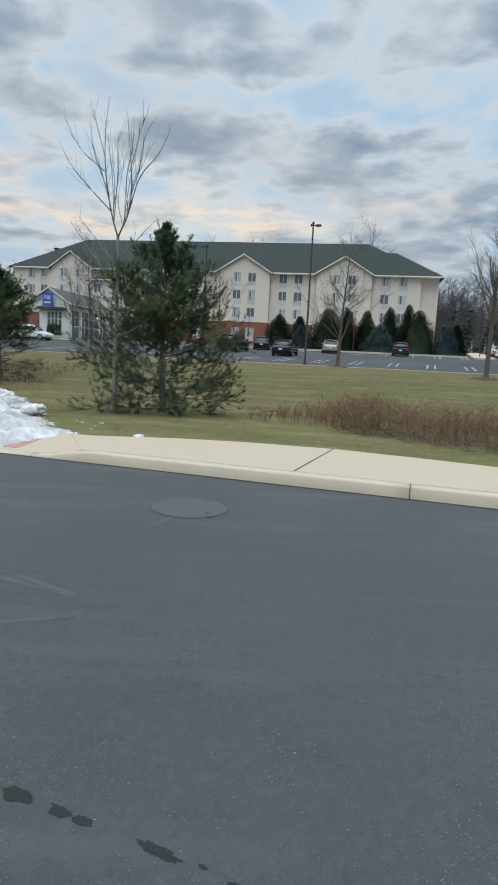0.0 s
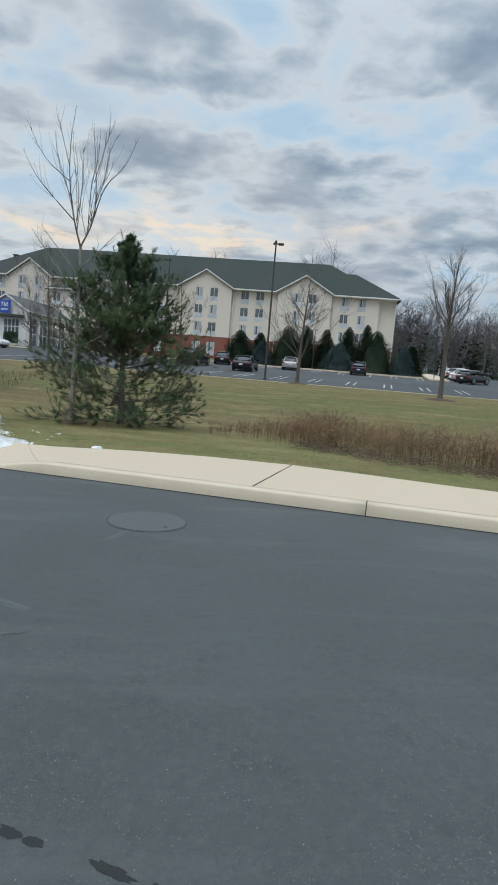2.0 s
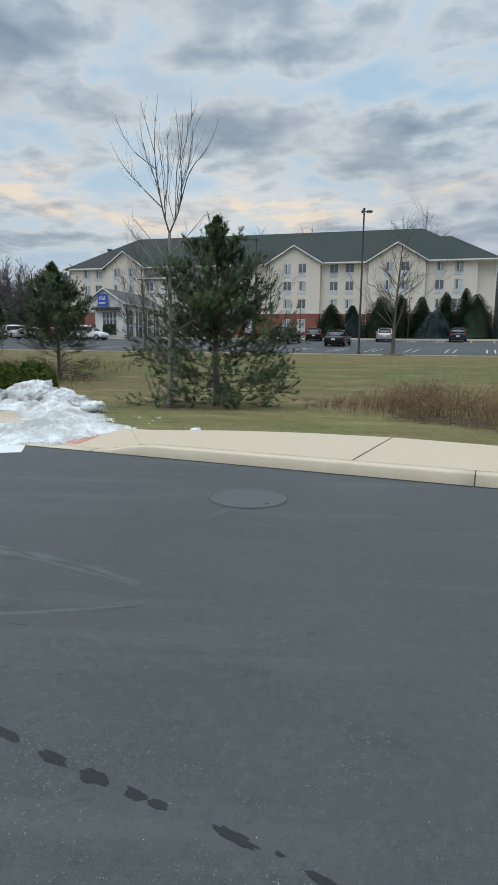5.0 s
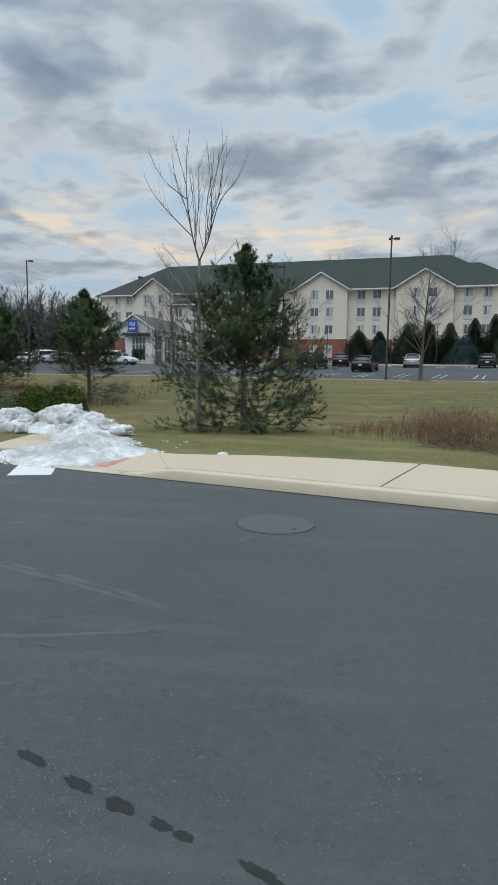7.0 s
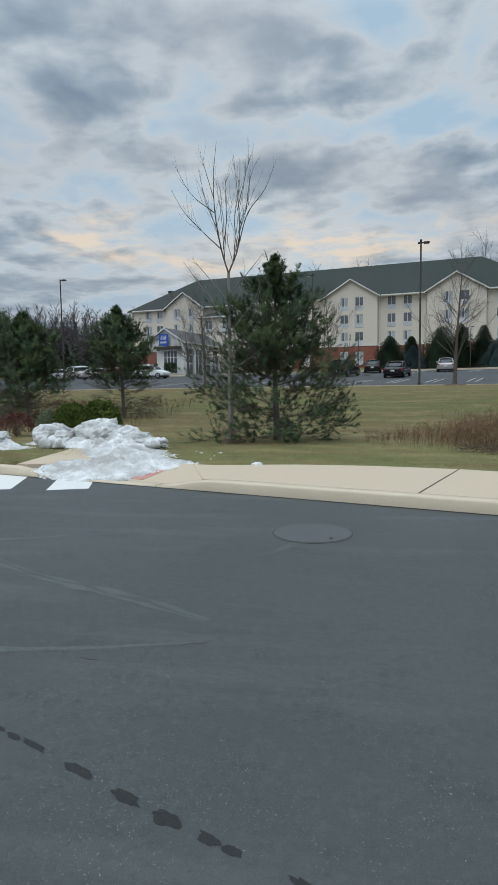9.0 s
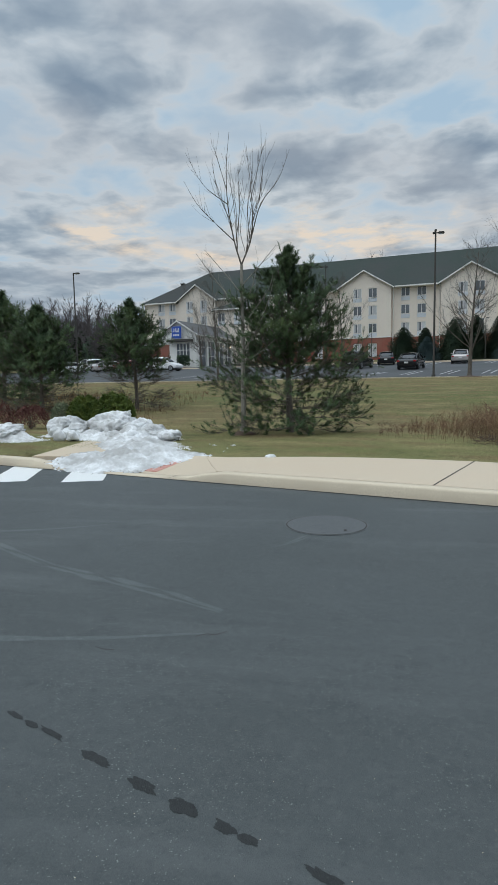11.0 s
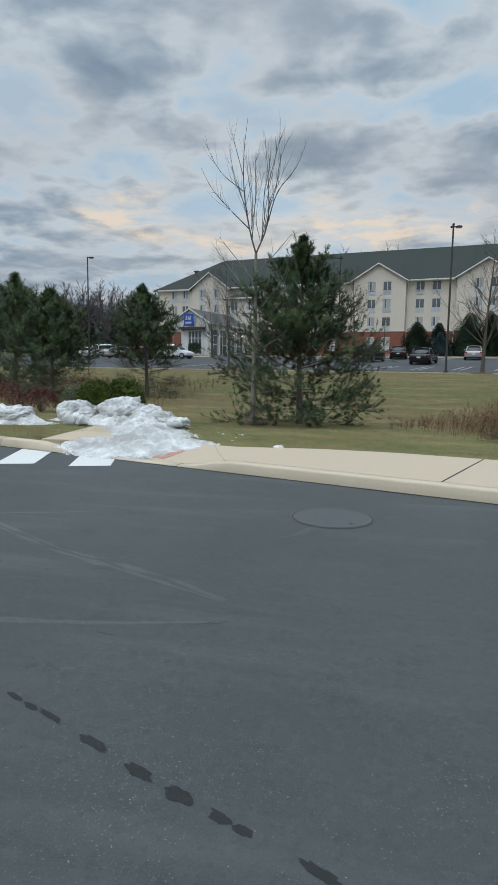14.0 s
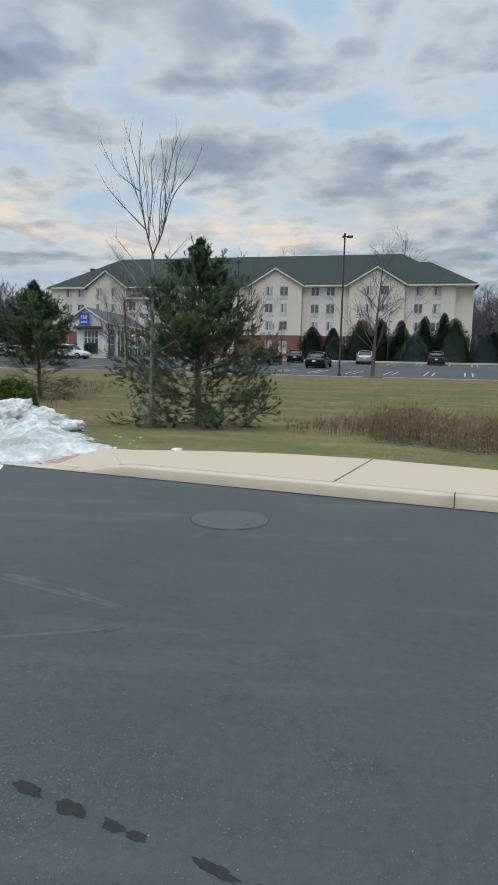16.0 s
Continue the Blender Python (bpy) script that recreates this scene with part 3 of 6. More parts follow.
def build_tactile():
    t = thing("tactile_plate", Matrix.Translation(kp(-3.98, 0.30, 0.031)) @ pose(0, 0, 0, 5.3, 0, -17.2), "red dome-studded warning plate set in the ramp", "tactile paving", kind="structure")
    part("plate", box(bmesh.new(), -0.31, 0.31, 0.0, 0.9, -0.04, 0.014, 0.004), BRICKPAVE, t)
    bm = bmesh.new()
    cyl(bm, 0.016, 0.010, 0.0, 0.006, 8)
    dome = part("dome", bm, BRICKPAVE, t)
    dome.matrix_basis = pose(-0.27, 0.04, 0.012)
    for i in range(10):
        for j in range(15):
            if i or j:
                again(dome, "dome", pose(-0.27 + 0.06 * i, 0.04 + 0.06 * j, 0.012), t)


def build_crossing():
    bar = thing("crossing_bar", pose(0, 0, 0), "white painted crosswalk bar on the asphalt", "road marking", "crosswalk bars", "structure")
    bm = bmesh.new()
    rnd = random.Random(3)
    top = [(-0.29, -0.86), (0.29, -0.86), (0.29, 0.86), (-0.29, 0.86)]
    pts = []
    for (ax, ay), (bx, by) in zip(top, top[1:] + top[:1]):
        for k in range(8):
            pts.append((ax + (bx - ax) * k / 8 + rnd.uniform(-.006, .006), ay + (by - ay) * k / 8 + rnd.uniform(-.006, .006), 0.004))
    poly(bm, pts)
    part("paint", bm, PAINT, bar)
    c = [(-4.48, 8.52, 20, 0.64), (-5.74, 8.65, 20, 1.0), (-6.95, 8.72, 20, 1.0), (-8.16, 8.8, 20, 1.0), (-9.37, 8.9, 20, 1.0)]
    x, y, a, k = c[0]
    bar.matrix_basis = pose(x, y, 0, 0, 0, a) @ Matrix.Diagonal((1.05, k, 1, 1))
    for x, y, a, k in c[1:]:
        o = copy_thing(bar, pose(x, y, 0, 0, 0, a))
        o.scale = (1, k, 1)


def build_manhole():
    t = thing("manhole_cover", pose(-0.515, 5.9, 0.0), "round cast-iron manhole cover set in asphalt", "manhole", kind="structure")
    def ring(r0, r1, z):
        bm = bmesh.new()
        n = 64
        a = [bm.verts.new((r0 * math.cos(k * math.tau / n), r0 * math.sin(k * math.tau / n), z)) for k in range(n)]
        b = [bm.verts.new((r1 * math.cos(k * math.tau / n), r1 * math.sin(k * math.tau / n), z)) for k in range(n)]
        for k in range(n):
            bm.faces.new((a[k], a[(k + 1) % n], b[(k + 1) % n], b[k]))
        return bm
    part("frame_ring", ring(0.404, 0.418, 0.004), IRON, t)
    part("gap", ring(0.393, 0.405, 0.003), JOINT, t)
    bm = bmesh.new()
    cyl(bm, 0.393, 0.391, -0.01, 0.005, 64)
    lid = part("lid", bm, IRON, t)
    for r in (0.10, 0.17, 0.24, 0.31):
        part("rib", ring(r, r + 0.016, 0.0062), IRON, lid)
    bm = bmesh.new()
    cyl(bm, 0.02, 0.02, 0.004, 0.0075, 12, Matrix.Translation((0.2, -0.21, 0)))
    part("pick_hole", bm, JOINT, lid)


def streak(name, pts, widths, mat, z, label, category, strands=1, seed=1):
    """A long thin mark on the road, made of ragged broken strands."""
    rnd = random.Random(seed)
    P = []
    for (a, b), (wa, wb) in zip(zip(pts, pts[1:]), zip(widths, widths[1:])):
        n = max(4, int((Vector(b) - Vector(a)).length / .04))
        for k in range(n):
            P.append((Vector(a).lerp(Vector(b), k / n), wa + (wb - wa) * k / n))
    P.append((Vector(pts[-1]), widths[-1]))
    bm = bmesh.new()
    for st in range(strands):
        off = 0 if strands == 1 else -1 + 2 * (st + .5) / strands
        prev = None
        for i, (p, w) in enumerate(P):
            d = (P[min(i + 1, len(P) - 1)][0] - P[max(i - 1, 0)][0]).normalized()
            n = Vector((-d.y, d.x))
            g = noise.noise((i * .13, st * 3.7, seed)) + .25 * noise.noise((i * .9, st, seed + 5))
            hw = w / strands * max(0, (.55 + g * 1.1 if strands > 1 else .8 + g * .5))
            c = p + n * (w * off + .3 * w / strands * noise.noise((i * .2, st * 2, seed + 9)))
            if hw < .001:
                prev = None
                continue
            cur = (bm.verts.new((*(c + n * hw), z)), bm.verts.new((*(c - n * hw), z)))
            if prev:
                bm.faces.new((prev[0], cur[0], cur[1], prev[1]))
            prev = cur
    return tagged(part(name, bm, mat), label, category, kind="structure")


def build_road_marks():
    spots = [(-1.60, 2.25, .07, .018), (-1.49, 2.20, .055, .022), (-1.36, 2.15, .10, .022), (-1.10, 2.03, .105, .034), (-0.86, 1.92, .10, .034), (-0.68, 1.84, .075, .038), (-0.515, 1.775, .06, .032), (-0.43, 1.74, .05, .028), (-0.165, 1.635, .12, .026), (-0.022, 1.585, .022, .012), (0.10, 1.51, .065, .022), (0.27, 1.42, .10, .03)]
    rnd = random.Random(5)
    for no, (x, y, a, b) in enumerate(spots):
        bm = bmesh.new()
        pts = []
        n = 56
        for k in range(n):
            w = k * math.tau / n
            j = .74 + 0.34 * noise.noise((math.cos(w) * 1.6 + x * 9, math.sin(w) * 1.6, y * 7)) + .15 * noise.noise((math.cos(w) * 6 + x * 9, math.sin(w) * 6, y * 7))
            pts.append((a * math.cos(w) * j, b * math.sin(w) * j, 0.0008 + 0.0004 * (no % 3)))
        poly(bm, pts)
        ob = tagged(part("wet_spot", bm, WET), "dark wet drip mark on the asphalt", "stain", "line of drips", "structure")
        ob.matrix_basis = pose(x, y, 0, 0, 0, -27)
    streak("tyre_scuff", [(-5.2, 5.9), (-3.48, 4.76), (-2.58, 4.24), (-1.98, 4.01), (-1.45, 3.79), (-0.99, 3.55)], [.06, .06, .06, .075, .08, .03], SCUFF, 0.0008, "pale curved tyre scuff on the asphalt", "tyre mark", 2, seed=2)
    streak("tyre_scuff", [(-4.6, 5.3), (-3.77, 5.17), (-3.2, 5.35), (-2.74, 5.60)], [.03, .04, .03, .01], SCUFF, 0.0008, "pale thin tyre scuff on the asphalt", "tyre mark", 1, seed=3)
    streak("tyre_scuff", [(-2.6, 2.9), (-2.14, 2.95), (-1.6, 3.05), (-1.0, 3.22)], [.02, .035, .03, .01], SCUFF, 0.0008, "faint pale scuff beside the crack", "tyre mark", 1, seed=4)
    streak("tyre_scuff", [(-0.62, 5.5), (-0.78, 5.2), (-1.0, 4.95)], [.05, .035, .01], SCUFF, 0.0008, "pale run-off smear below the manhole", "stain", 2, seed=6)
    streak("crack", [(-1.05, 3.17), (-0.99, 3.215), (-0.94, 3.205), (-0.88, 3.27)], [.003, .007, .006, .002], JOINT, 0.0009, "short dark crack in the asphalt", "crack", seed=7)
    streak("crack", [(-1.56, 2.945), (-1.5, 2.925), (-1.44, 2.93)], [.002, .005, .002], JOINT, 0.0009, "short dark crack in the asphalt", "crack", seed=8)
    # pale stone chips worn out of the surface
    s = Soup()
    for _ in range(450):
        x, y = rnd.uniform(-3.0, 2.6), rnd.uniform(1.2, 6.5)
        r = rnd.uniform(0.0012, 0.0026)
        b = len(s.v)
        for k in range(5):
            w = k * math.tau / 5
            s.v.append(Vector((x + r * math.cos(w), y + r * math.sin(w), 0.003)))
        s.v.append(Vector((x, y, 0.003 + r * 0.4)))
        for k in range(5):
            s.f.append((b + k, b + (k + 1) % 5, b + 5))
    tagged(s.make("stone_chips", CONCRETE), "tiny pale stone chips scattered in the asphalt", "stone chips", kind="stuff")


build_ground()
build_road()
build_kerb_and_walk()
build_tactile()
build_crossing()
build_manhole()
build_road_marks()


# ---------------------------------------------------------------- parking area
def lot_z(q):
    return lerp_table(RISE, q) + 0.02


def lot_sheet(name, u0, u1, q0, q1, mat, label, category, lift=0.0, shear=0.0):
    bm = bmesh.new()
    us, qs = steps((u0, u1, 12)), sorted({q0, q1, *[k for k, _ in RISE if q0 < k < q1], *steps((q0, q1, 10))})
    g = [[bm.verts.new(hpnt(u + shear * (q - q0), q, lot_z(q) + lift)) for u in us] for q in qs]
    for a, b in zip(g, g[1:]):
        for i in range(len(us) - 1):
            bm.faces.new((a[i], a[i + 1], b[i + 1], b[i]))
    return tagged(part(name, bm, mat), label, category, kind="structure")


def strip(name, u0, q0, u1, q1, width, height, mat, label, category, lift=0.0):
    """A raised strip (kerb or path) laid along the sloping lot."""
    bm = bmesh.new()
    n = max(2, int(math.hypot(u1 - u0, q1 - q0) / 3))
    d = Vector((u1 - u0, q1 - q0)).normalized()
    nx, nq = -d.y * width / 2, d.x * width / 2
    rings = []
    for i in range(n + 1):
        u, q = u0 + (u1 - u0) * i / n, q0 + (q1 - q0) * i / n
        z = lot_z(q) + lift
        rings.append([bm.verts.new(hpnt(u + a * nx, q + a * nq, z + h)) for a, h in ((-1, -0.3), (-1, height * 0.8), (-0.8, height), (0.8, height), (1, height * 0.8), (1, -0.3))])
    for a, b in zip(rings, rings[1:]):
        for k in range(6):
            bm.faces.new((a[k], a[(k + 1) % 6], b[(k + 1) % 6], b[k]))
    bm.faces.new(rings[0]), bm.faces.new(rings[-1])
    return tagged(part(name, bm, mat), label, category, kind="structure")


def build_lot():
    lot_sheet("parking_lot", LOT_L, LOT_R, LOT_NEAR, LOT_FAR, LOT, "grey asphalt parking lot of the hotel", "parking lot")
    lot_sheet("driveway", -60, -31, LOT_FAR, 88, LOT, "grey asphalt drive before the hotel entrance", "driveway")
    lot_sheet("driveway", 15.3, LOT_R, LOT_FAR, 170, LOT, "grey asphalt drive beside the hotel", "driveway", shear=0.148)
    strip("lot_kerb", LOT_L, LOT_NEAR - 0.05, LOT_R, LOT_NEAR - 0.05, 0.22, 0.03, KERB, "low concrete edge of the parking lot", "kerb")
    strip("lot_kerb", -31, LOT_FAR + 0.7, 12.2, LOT_FAR + 0.7, 1.4, 0.15, CONCRETE, "pale concrete path along the far side of the lot", "path")
    strip("lot_path", 13.7, 69, 21.5, 136, 2.2, 0.15, CONCRETE, "pale concrete path between lawn and parked cars", "path")
    def stripe(u, q0, q1):
        bm = bmesh.new()
        v = u + 0.112 * (q1 - q0)
        poly(bm, [hpnt(u - 0.06, q0, lot_z(q0) + 0.012), hpnt(u + 0.06, q0, lot_z(q0) + 0.012), hpnt(v + 0.06, q1, lot_z(q1) + 0.012), hpnt(v - 0.06, q1, lot_z(q1) + 0.012)])
        tagged(part("stall_line", bm, LOTPAINT), "white painted stall line on the parking lot", "road marking", "stall lines", "structure")
    u = -26.0
    while u < 12:
        for d in (-0.28, 0.28):
            stripe(u + d, 45.4, 50.6)
            stripe(u + d, 65.2, 70.6)
        u += 2.85
    # planted island before the entrance
    bm = bmesh.new()
    cyl(bm, 1, 0.97, 0, 0.16, 40)
    t = thing("traffic_island", Matrix.Translation(hpnt(-40, 69.5, lot_z(69.5))), "kerbed planting island with brown mulch", "island", kind="structure")
    o = part("island_kerb", bm, CONCRETE, t)
    o.scale = (4.6, 1.6, 1)
    bm = bmesh.new()
    cyl(bm, 0.96, 0.6, 0.1, 0.28, 32)
    o = part("mulch_bed", bm, MULCH, t)
    o.scale = (4.4, 1.5, 1)


build_lot()


# ---------------------------------------------------------------- hotel
HOTEL = Matrix.Translation((2.11, 95.43, 4.0)) @ pose(0, 0, 0, 0, 0, -10)
EAVE, BAND = 11.1, 3.4
ROWS = [(4.2, 5.62), (6.9, 8.32), (9.55, 10.97)]


def wall_mesh(u0, u1, z0, z1, y, holes, peak=None, thick=0.35, depth_back=None):
    """A wall with openings cut through it and reveals inside them; peak adds a gable."""
    bm = bmesh.new()
    us = sorted({u0, u1, *[h[0] for h in holes], *[h[1] for h in holes]})
    zs = sorted({z0, z1, *[h[2] for h in holes], *[h[3] for h in holes]})
    inside = lambda a, b: any(h[0] < a < h[1] and h[2] < b < h[3] for h in holes)
    for yy in (y, y + thick):
        g = {(a, b): bm.verts.new((a, yy, b)) for a in us for b in zs}
        for a, a2 in zip(us, us[1:]):
            for b, b2 in zip(zs, zs[1:]):
                if not inside((a + a2) / 2, (b + b2) / 2):
                    bm.faces.new((g[a, b], g[a2, b], g[a2, b2], g[a, b2]))
    for h in holes:
        a, b, c, d = h
        for p, q in (((a, c), (b, c)), ((b, c), (b, d)), ((b, d), (a, d)), ((a, d), (a, c))):
            poly(bm, [(p[0], y, p[1]), (q[0], y, q[1]), (q[0], y + thick, q[1]), (p[0], y + thick, p[1])])
    back = depth_back if depth_back is not None else y + thick
    for u in (u0, u1):
        poly(bm, [(u, y, z0), (u, back, z0), (u, back, z1), (u, y, z1)])
    if peak:
        poly(bm, [(u0, y, z1), (u1, y, z1), ((u0 + u1) / 2, y, peak)])
    return bm


def roof_mesh(faces, thick=0.18):
    bm = bmesh.new()
    for f in faces:
        poly(bm, f)
    bmesh.ops.remove_doubles(bm, verts=bm.verts, dist=0.001)
    r = bmesh.ops.extrude_face_region(bm, geom=bm.faces[:])
    bmesh.ops.translate(bm, verts=[v for v in r["geom"] if isinstance(v, bmesh.types.BMVert)], vec=(0, 0, -thick))
    return bm


def hip(u0, u1, y0, y1, z, slope, over=0.55, left=True, right=True):
    u0, u1, y0, y1 = u0 - over, u1 + over, y0 - over, y1 + over
    d = (y1 - y0) / 2
    ym, zr = (y0 + y1) / 2, z + d * slope
    a = (u0 + d if left else u0, ym, zr)
    b = (u1 - d if right else u1, ym, zr)
    return [[(u0, y0, z), (u1, y0, z), b, a], [(u1, y1, z), (u0, y1, z), a, b], [(u0, y1, z), (u0, y0, z), a], [(u1, y0, z), (u1, y1, z), b]]


def window_set(parent):
    """One guest-room window with its frame, panes, curtain and unit grille."""
    w, h = 1.32, 1.42
    bm = bmesh.new()
    for a in ((-w / 2, -w / 2 + .07, 0, h), (w / 2 - .07, w / 2, 0, h), (-.04, .04, 0, h), (-w / 2, w / 2, 0, .07), (-w / 2, w / 2, h - .07, h)):
        box(bm, a[0], a[1], -0.04, 0.06, a[2], a[3])
    fr = part("window", bm, WHITE, parent)
    bm = bmesh.new()
    box(bm, -w / 2 + .07, -.04, 0.0, 0.012, .07, h - .07)
    pane = part("pane", bm, GLASS, fr)
    bm = bmesh.new()
    box(bm, .04, w / 2 - .07, 0.0, 0.012, .07, h - .07)
    pane2 = part("pane", bm, GLASS, fr)
    bm = bmesh.new()
    n = 18
    for (a, b) in ((-w / 2 + .07, -w / 2 + .36), (.05, w / 2 - .08)):
        top = [(a + (b - a) * k / n, -0.004 - 0.006 * (k % 2)) for k in range(n + 1)]
        vs = [[bm.verts.new((x, y, z)) for x, y in top] for z in (.09, h - .09)]
        for k in range(n):
            bm.faces.new((vs[0][k], vs[0][k + 1], vs[1][k + 1], vs[1][k]))
    cur = part("curtain", bm, CURTAIN, fr, "pale gathered curtain behind the pane")
    bm = bmesh.new()
    box(bm, -w / 2, w / 2, -0.05, 0.04, -0.62, -0.06)
    for k in range(6):
        box(bm, -w / 2 + .05, w / 2 - .05, -0.075, -0.05, -0.58 + .085 * k, -0.54 + .085 * k)
    gr = part("unit_grille", bm, GRILLE, fr, "pale louvred air unit grille")
    return fr, [pane, pane2, cur, gr]


def place_window(master, parent, x, y, z, grille=True):
    fr, kids = master
    o = again(fr, "window", pose(x, y, z), parent)
    for k in kids:
        if k.name.startswith("curtain") and WINDOW_RND.random() < .22:
            continue
        again(k, k.name.split(".")[0], Matrix(), o)
    return o


def rake(parent, u0, u1, z, peak, y, over=0.5):
    m = (u0 + u1) / 2
    s = (peak - z) / (m - u0)
    for sgn in (-1, 1):
        bm = bmesh.new()
        a, b = Vector((m + sgn * (m - u0 + over), y, z - over * s)), Vector((m, y, peak))
        for p0, p1 in ((0.0, 0.0),):
            pts = [(a.x, a.z), (b.x, b.z), (b.x, b.z - 0.2), (a.x, a.z - 0.2)]
            f = [bm.verts.new((px, y - over - 0.06, pz + 0.12)) for px, pz in pts]
            g = [bm.verts.new((px, y - over + 0.06, pz + 0.12)) for px, pz in pts]
            bm.faces.new(f), bm.faces.new(g[::-1])
            for k in range(4):
                bm.faces.new((f[k], f[(k + 1) % 4], g[(k + 1) % 4], g[k]))
        part("rake_board", bm, WHITE, parent, "white painted gable board")


def gable_roof(parent, u0, u1, z, peak, y0, y1, mat, over=0.5):
    m = (u0 + u1) / 2
    s = (peak - z) / (m - u0)
    bm = roof_mesh([[(u0 - over, y0 - over, z - over * s + .12), (m, y0 - over, peak + .12), (m, y1, peak + .12), (u0 - over, y1, z - over * s + .12)],
                    [(m, y0 - over, peak + .12), (u1 + over, y0 - over, z - over * s + .12), (u1 + over, y1, z - over * s + .12), (m, y1, peak + .12)]], 0.12)
    part("gable_roof", bm, mat, parent)


WINDOW_RND = random.Random(9)


def build_hotel():
    h = thing("hotel", HOTEL, "four-storey cream stucco hotel with green hipped roof", "hotel")
    bays = [  # u0, u1, y, window columns, gable
        (-43.7, -36.4, 0.0, (-40.3, -38.1), False), (-36.4, -29.4, -0.7, (-34.3, -31.6), True), (-29.4, -8.1, 0.2, (-26.5, -24.0, -20.5, -18.0, -14.5, -11.5), False),
        (-8.1, 0.15, -0.7, (-5.0, -2.65), True), (0.15, 7.4, 0.2, (2.15, 4.55), False), (7.4, 15.7, -0.7, (10.45, 12.75), True),
        (15.7, 23.0, 0.1, (17.75, 20.4), False), (23.0, 25.7, 1.0, (), False)]
    fr, kids = window_set(h)
    first = True
    for u0, u1, y, cols, gab in bays:
        holes = [(c - .66, c + .66, a - 0.66, b) for c in cols for a, b in ROWS]
        part("wall", wall_mesh(u0, u1, BAND + .14, EAVE, y, holes, EAVE + 2.5 if gab else None, depth_back=2.5), STUCCO, h, "cream stucco upper wall")
        gh = [(c - .66, c + .66, 0.45, 2.6) for c in cols]
        part("wall", wall_mesh(u0, u1, -1.5, BAND, y, gh, depth_back=2.5), BRICK, h, "red brick ground-floor wall")
        part("string_course", box(bmesh.new(), u0 - .05, u1 + .05, y - .08, y + .3, BAND, BAND + .14), WHITE, h)
        for c in cols:
            for a, b in ROWS:
                if first:
                    fr.matrix_basis = pose(c, y + .08, a)
                    first = False
                else:
                    place_window((fr, kids), h, c, y + .08, a)
            w = place_window((fr, kids), h, c, y + .08, 1.1)
        if gab:
            gable_roof(h, u0, u1, EAVE, EAVE + 2.5, y, 5.0, SHINGLE)
            rake(h, u0, u1, EAVE, EAVE + 2.5, y)
        else:
            part("gutter", box(bmesh.new(), u0 + .5, u1 - (.5 if u1 < 20 else -.5), -.72, -.56, EAVE - .2, EAVE - .02), WHITE, h, "white eaves gutter")
            part("soffit", box(bmesh.new(), u0, u1, -.56, y + .1, EAVE - .26, EAVE - .2), WHITE, h)
    # downpipes at the inner corners
    for u, y in ((0.35, 0.1), (7.2, 0.1), (15.9, 0.0), (25.55, 0.9), (-36.6, -0.1)):
        bm = bmesh.new()
        cyl(bm, .07, .07, -0.6, EAVE - .1, 8)
        part("downpipe", bm, WHITE, h).matrix_basis = pose(u, y - .08, 0)
    # body behind the front, and roofs
    bm = bmesh.new()
    box(bm, -43.69, 23.0, 2.4, 18.0, -1.5, EAVE - .05)
    box(bm, 22.9, 25.69, 2.4, 13.0, -1.5, EAVE - .05)
    part("rear_block", bm, STUCCO, h)
    part("end_wall", box(bmesh.new(), -43.7, -43.4, 0, 2.5, -1.5, EAVE), STUCCO, h)
    part("roof", roof_mesh(hip(-43.7, 24.0, 0, 18, EAVE, 0.655)), SHINGLE, h, "dark green shingled hip roof")
    part("roof", roof_mesh(hip(10, 25.7, 0.4, 13, EAVE + .02, 0.655, left=False)), SHINGLE, h, "lower green shingled hip roof")
    bm = bmesh.new()
    box(bm, -39.55, -38.95, 6.2, 6.8, 13.5, 15.2)
    box(bm, -39.65, -38.85, 6.1, 6.9, 15.2, 15.35)
    part("roof_vent", bm, STEEL, h)
    # stair tower behind the porch
    part("tower_wall", box(bmesh.new(), -28.6, -22.6, -3.2, 0.6, -1.5, 8.9), STUCCO, h)
    part("tower_roof", roof_mesh(hip(-28.6, -22.6, -3.2, 2.8, 8.9, 0.42)), SHINGLE, h)
    part("gutter", box(bmesh.new(), -29.15, -22.05, -3.85, -3.7, 8.75, 8.95), WHITE, h)
    for c in (-27.1, -24.2):
        place_window((fr, kids), h, c, -3.24, 6.9)
    # entrance wing with its gable, sign and glazed doors
    w = thing("entrance_wing", HOTEL, "white gabled entrance wing with blue sign and glazed doors", "entrance")
    u0, u1, y0, y1, e, pk, b = -30.6, -24.9, -17.0, -0.9, 4.1, 5.9, -1.2
    part("front_wall", wall_mesh(u0, u1, b, e, y0, [(-28.1, -26.0, 0.15, 2.7)], pk), WHITE, w)
    bm = bmesh.new()
    box(bm, -28.1, -26.0, y0 + .1, y0 + .14, 0.15, 2.7)
    part("front_window", bm, GLASS, w)
    for x in (-27.58, -27.05, -26.52):
        part("mullion", box(bmesh.new(), x - .05, x + .05, y0 - .03, y0 + .1, 0.15, 2.7), WHITE, w)
    part("mullion", box(bmesh.new(), -28.1, -26.0, y0 - .02, y0 + .1, 1.7, 1.8), WHITE, w)
    part("side_wall", box(bmesh.new(), u0, u0 + .3, y0 + .36, y1, b, e), STUCCO, w)
    # east side: piers with glazing between them
    for k in range(6):
        yy = y0 + .36 + k * 3.1
        part("pier", box(bmesh.new(), u1 - .5, u1, yy, yy + .55, b, e - .5), WHITE, w)
    part("lintel", box(bmesh.new(), u1 - .5, u1, y0 + .36, y1, e - 1.0, e), WHITE, w)
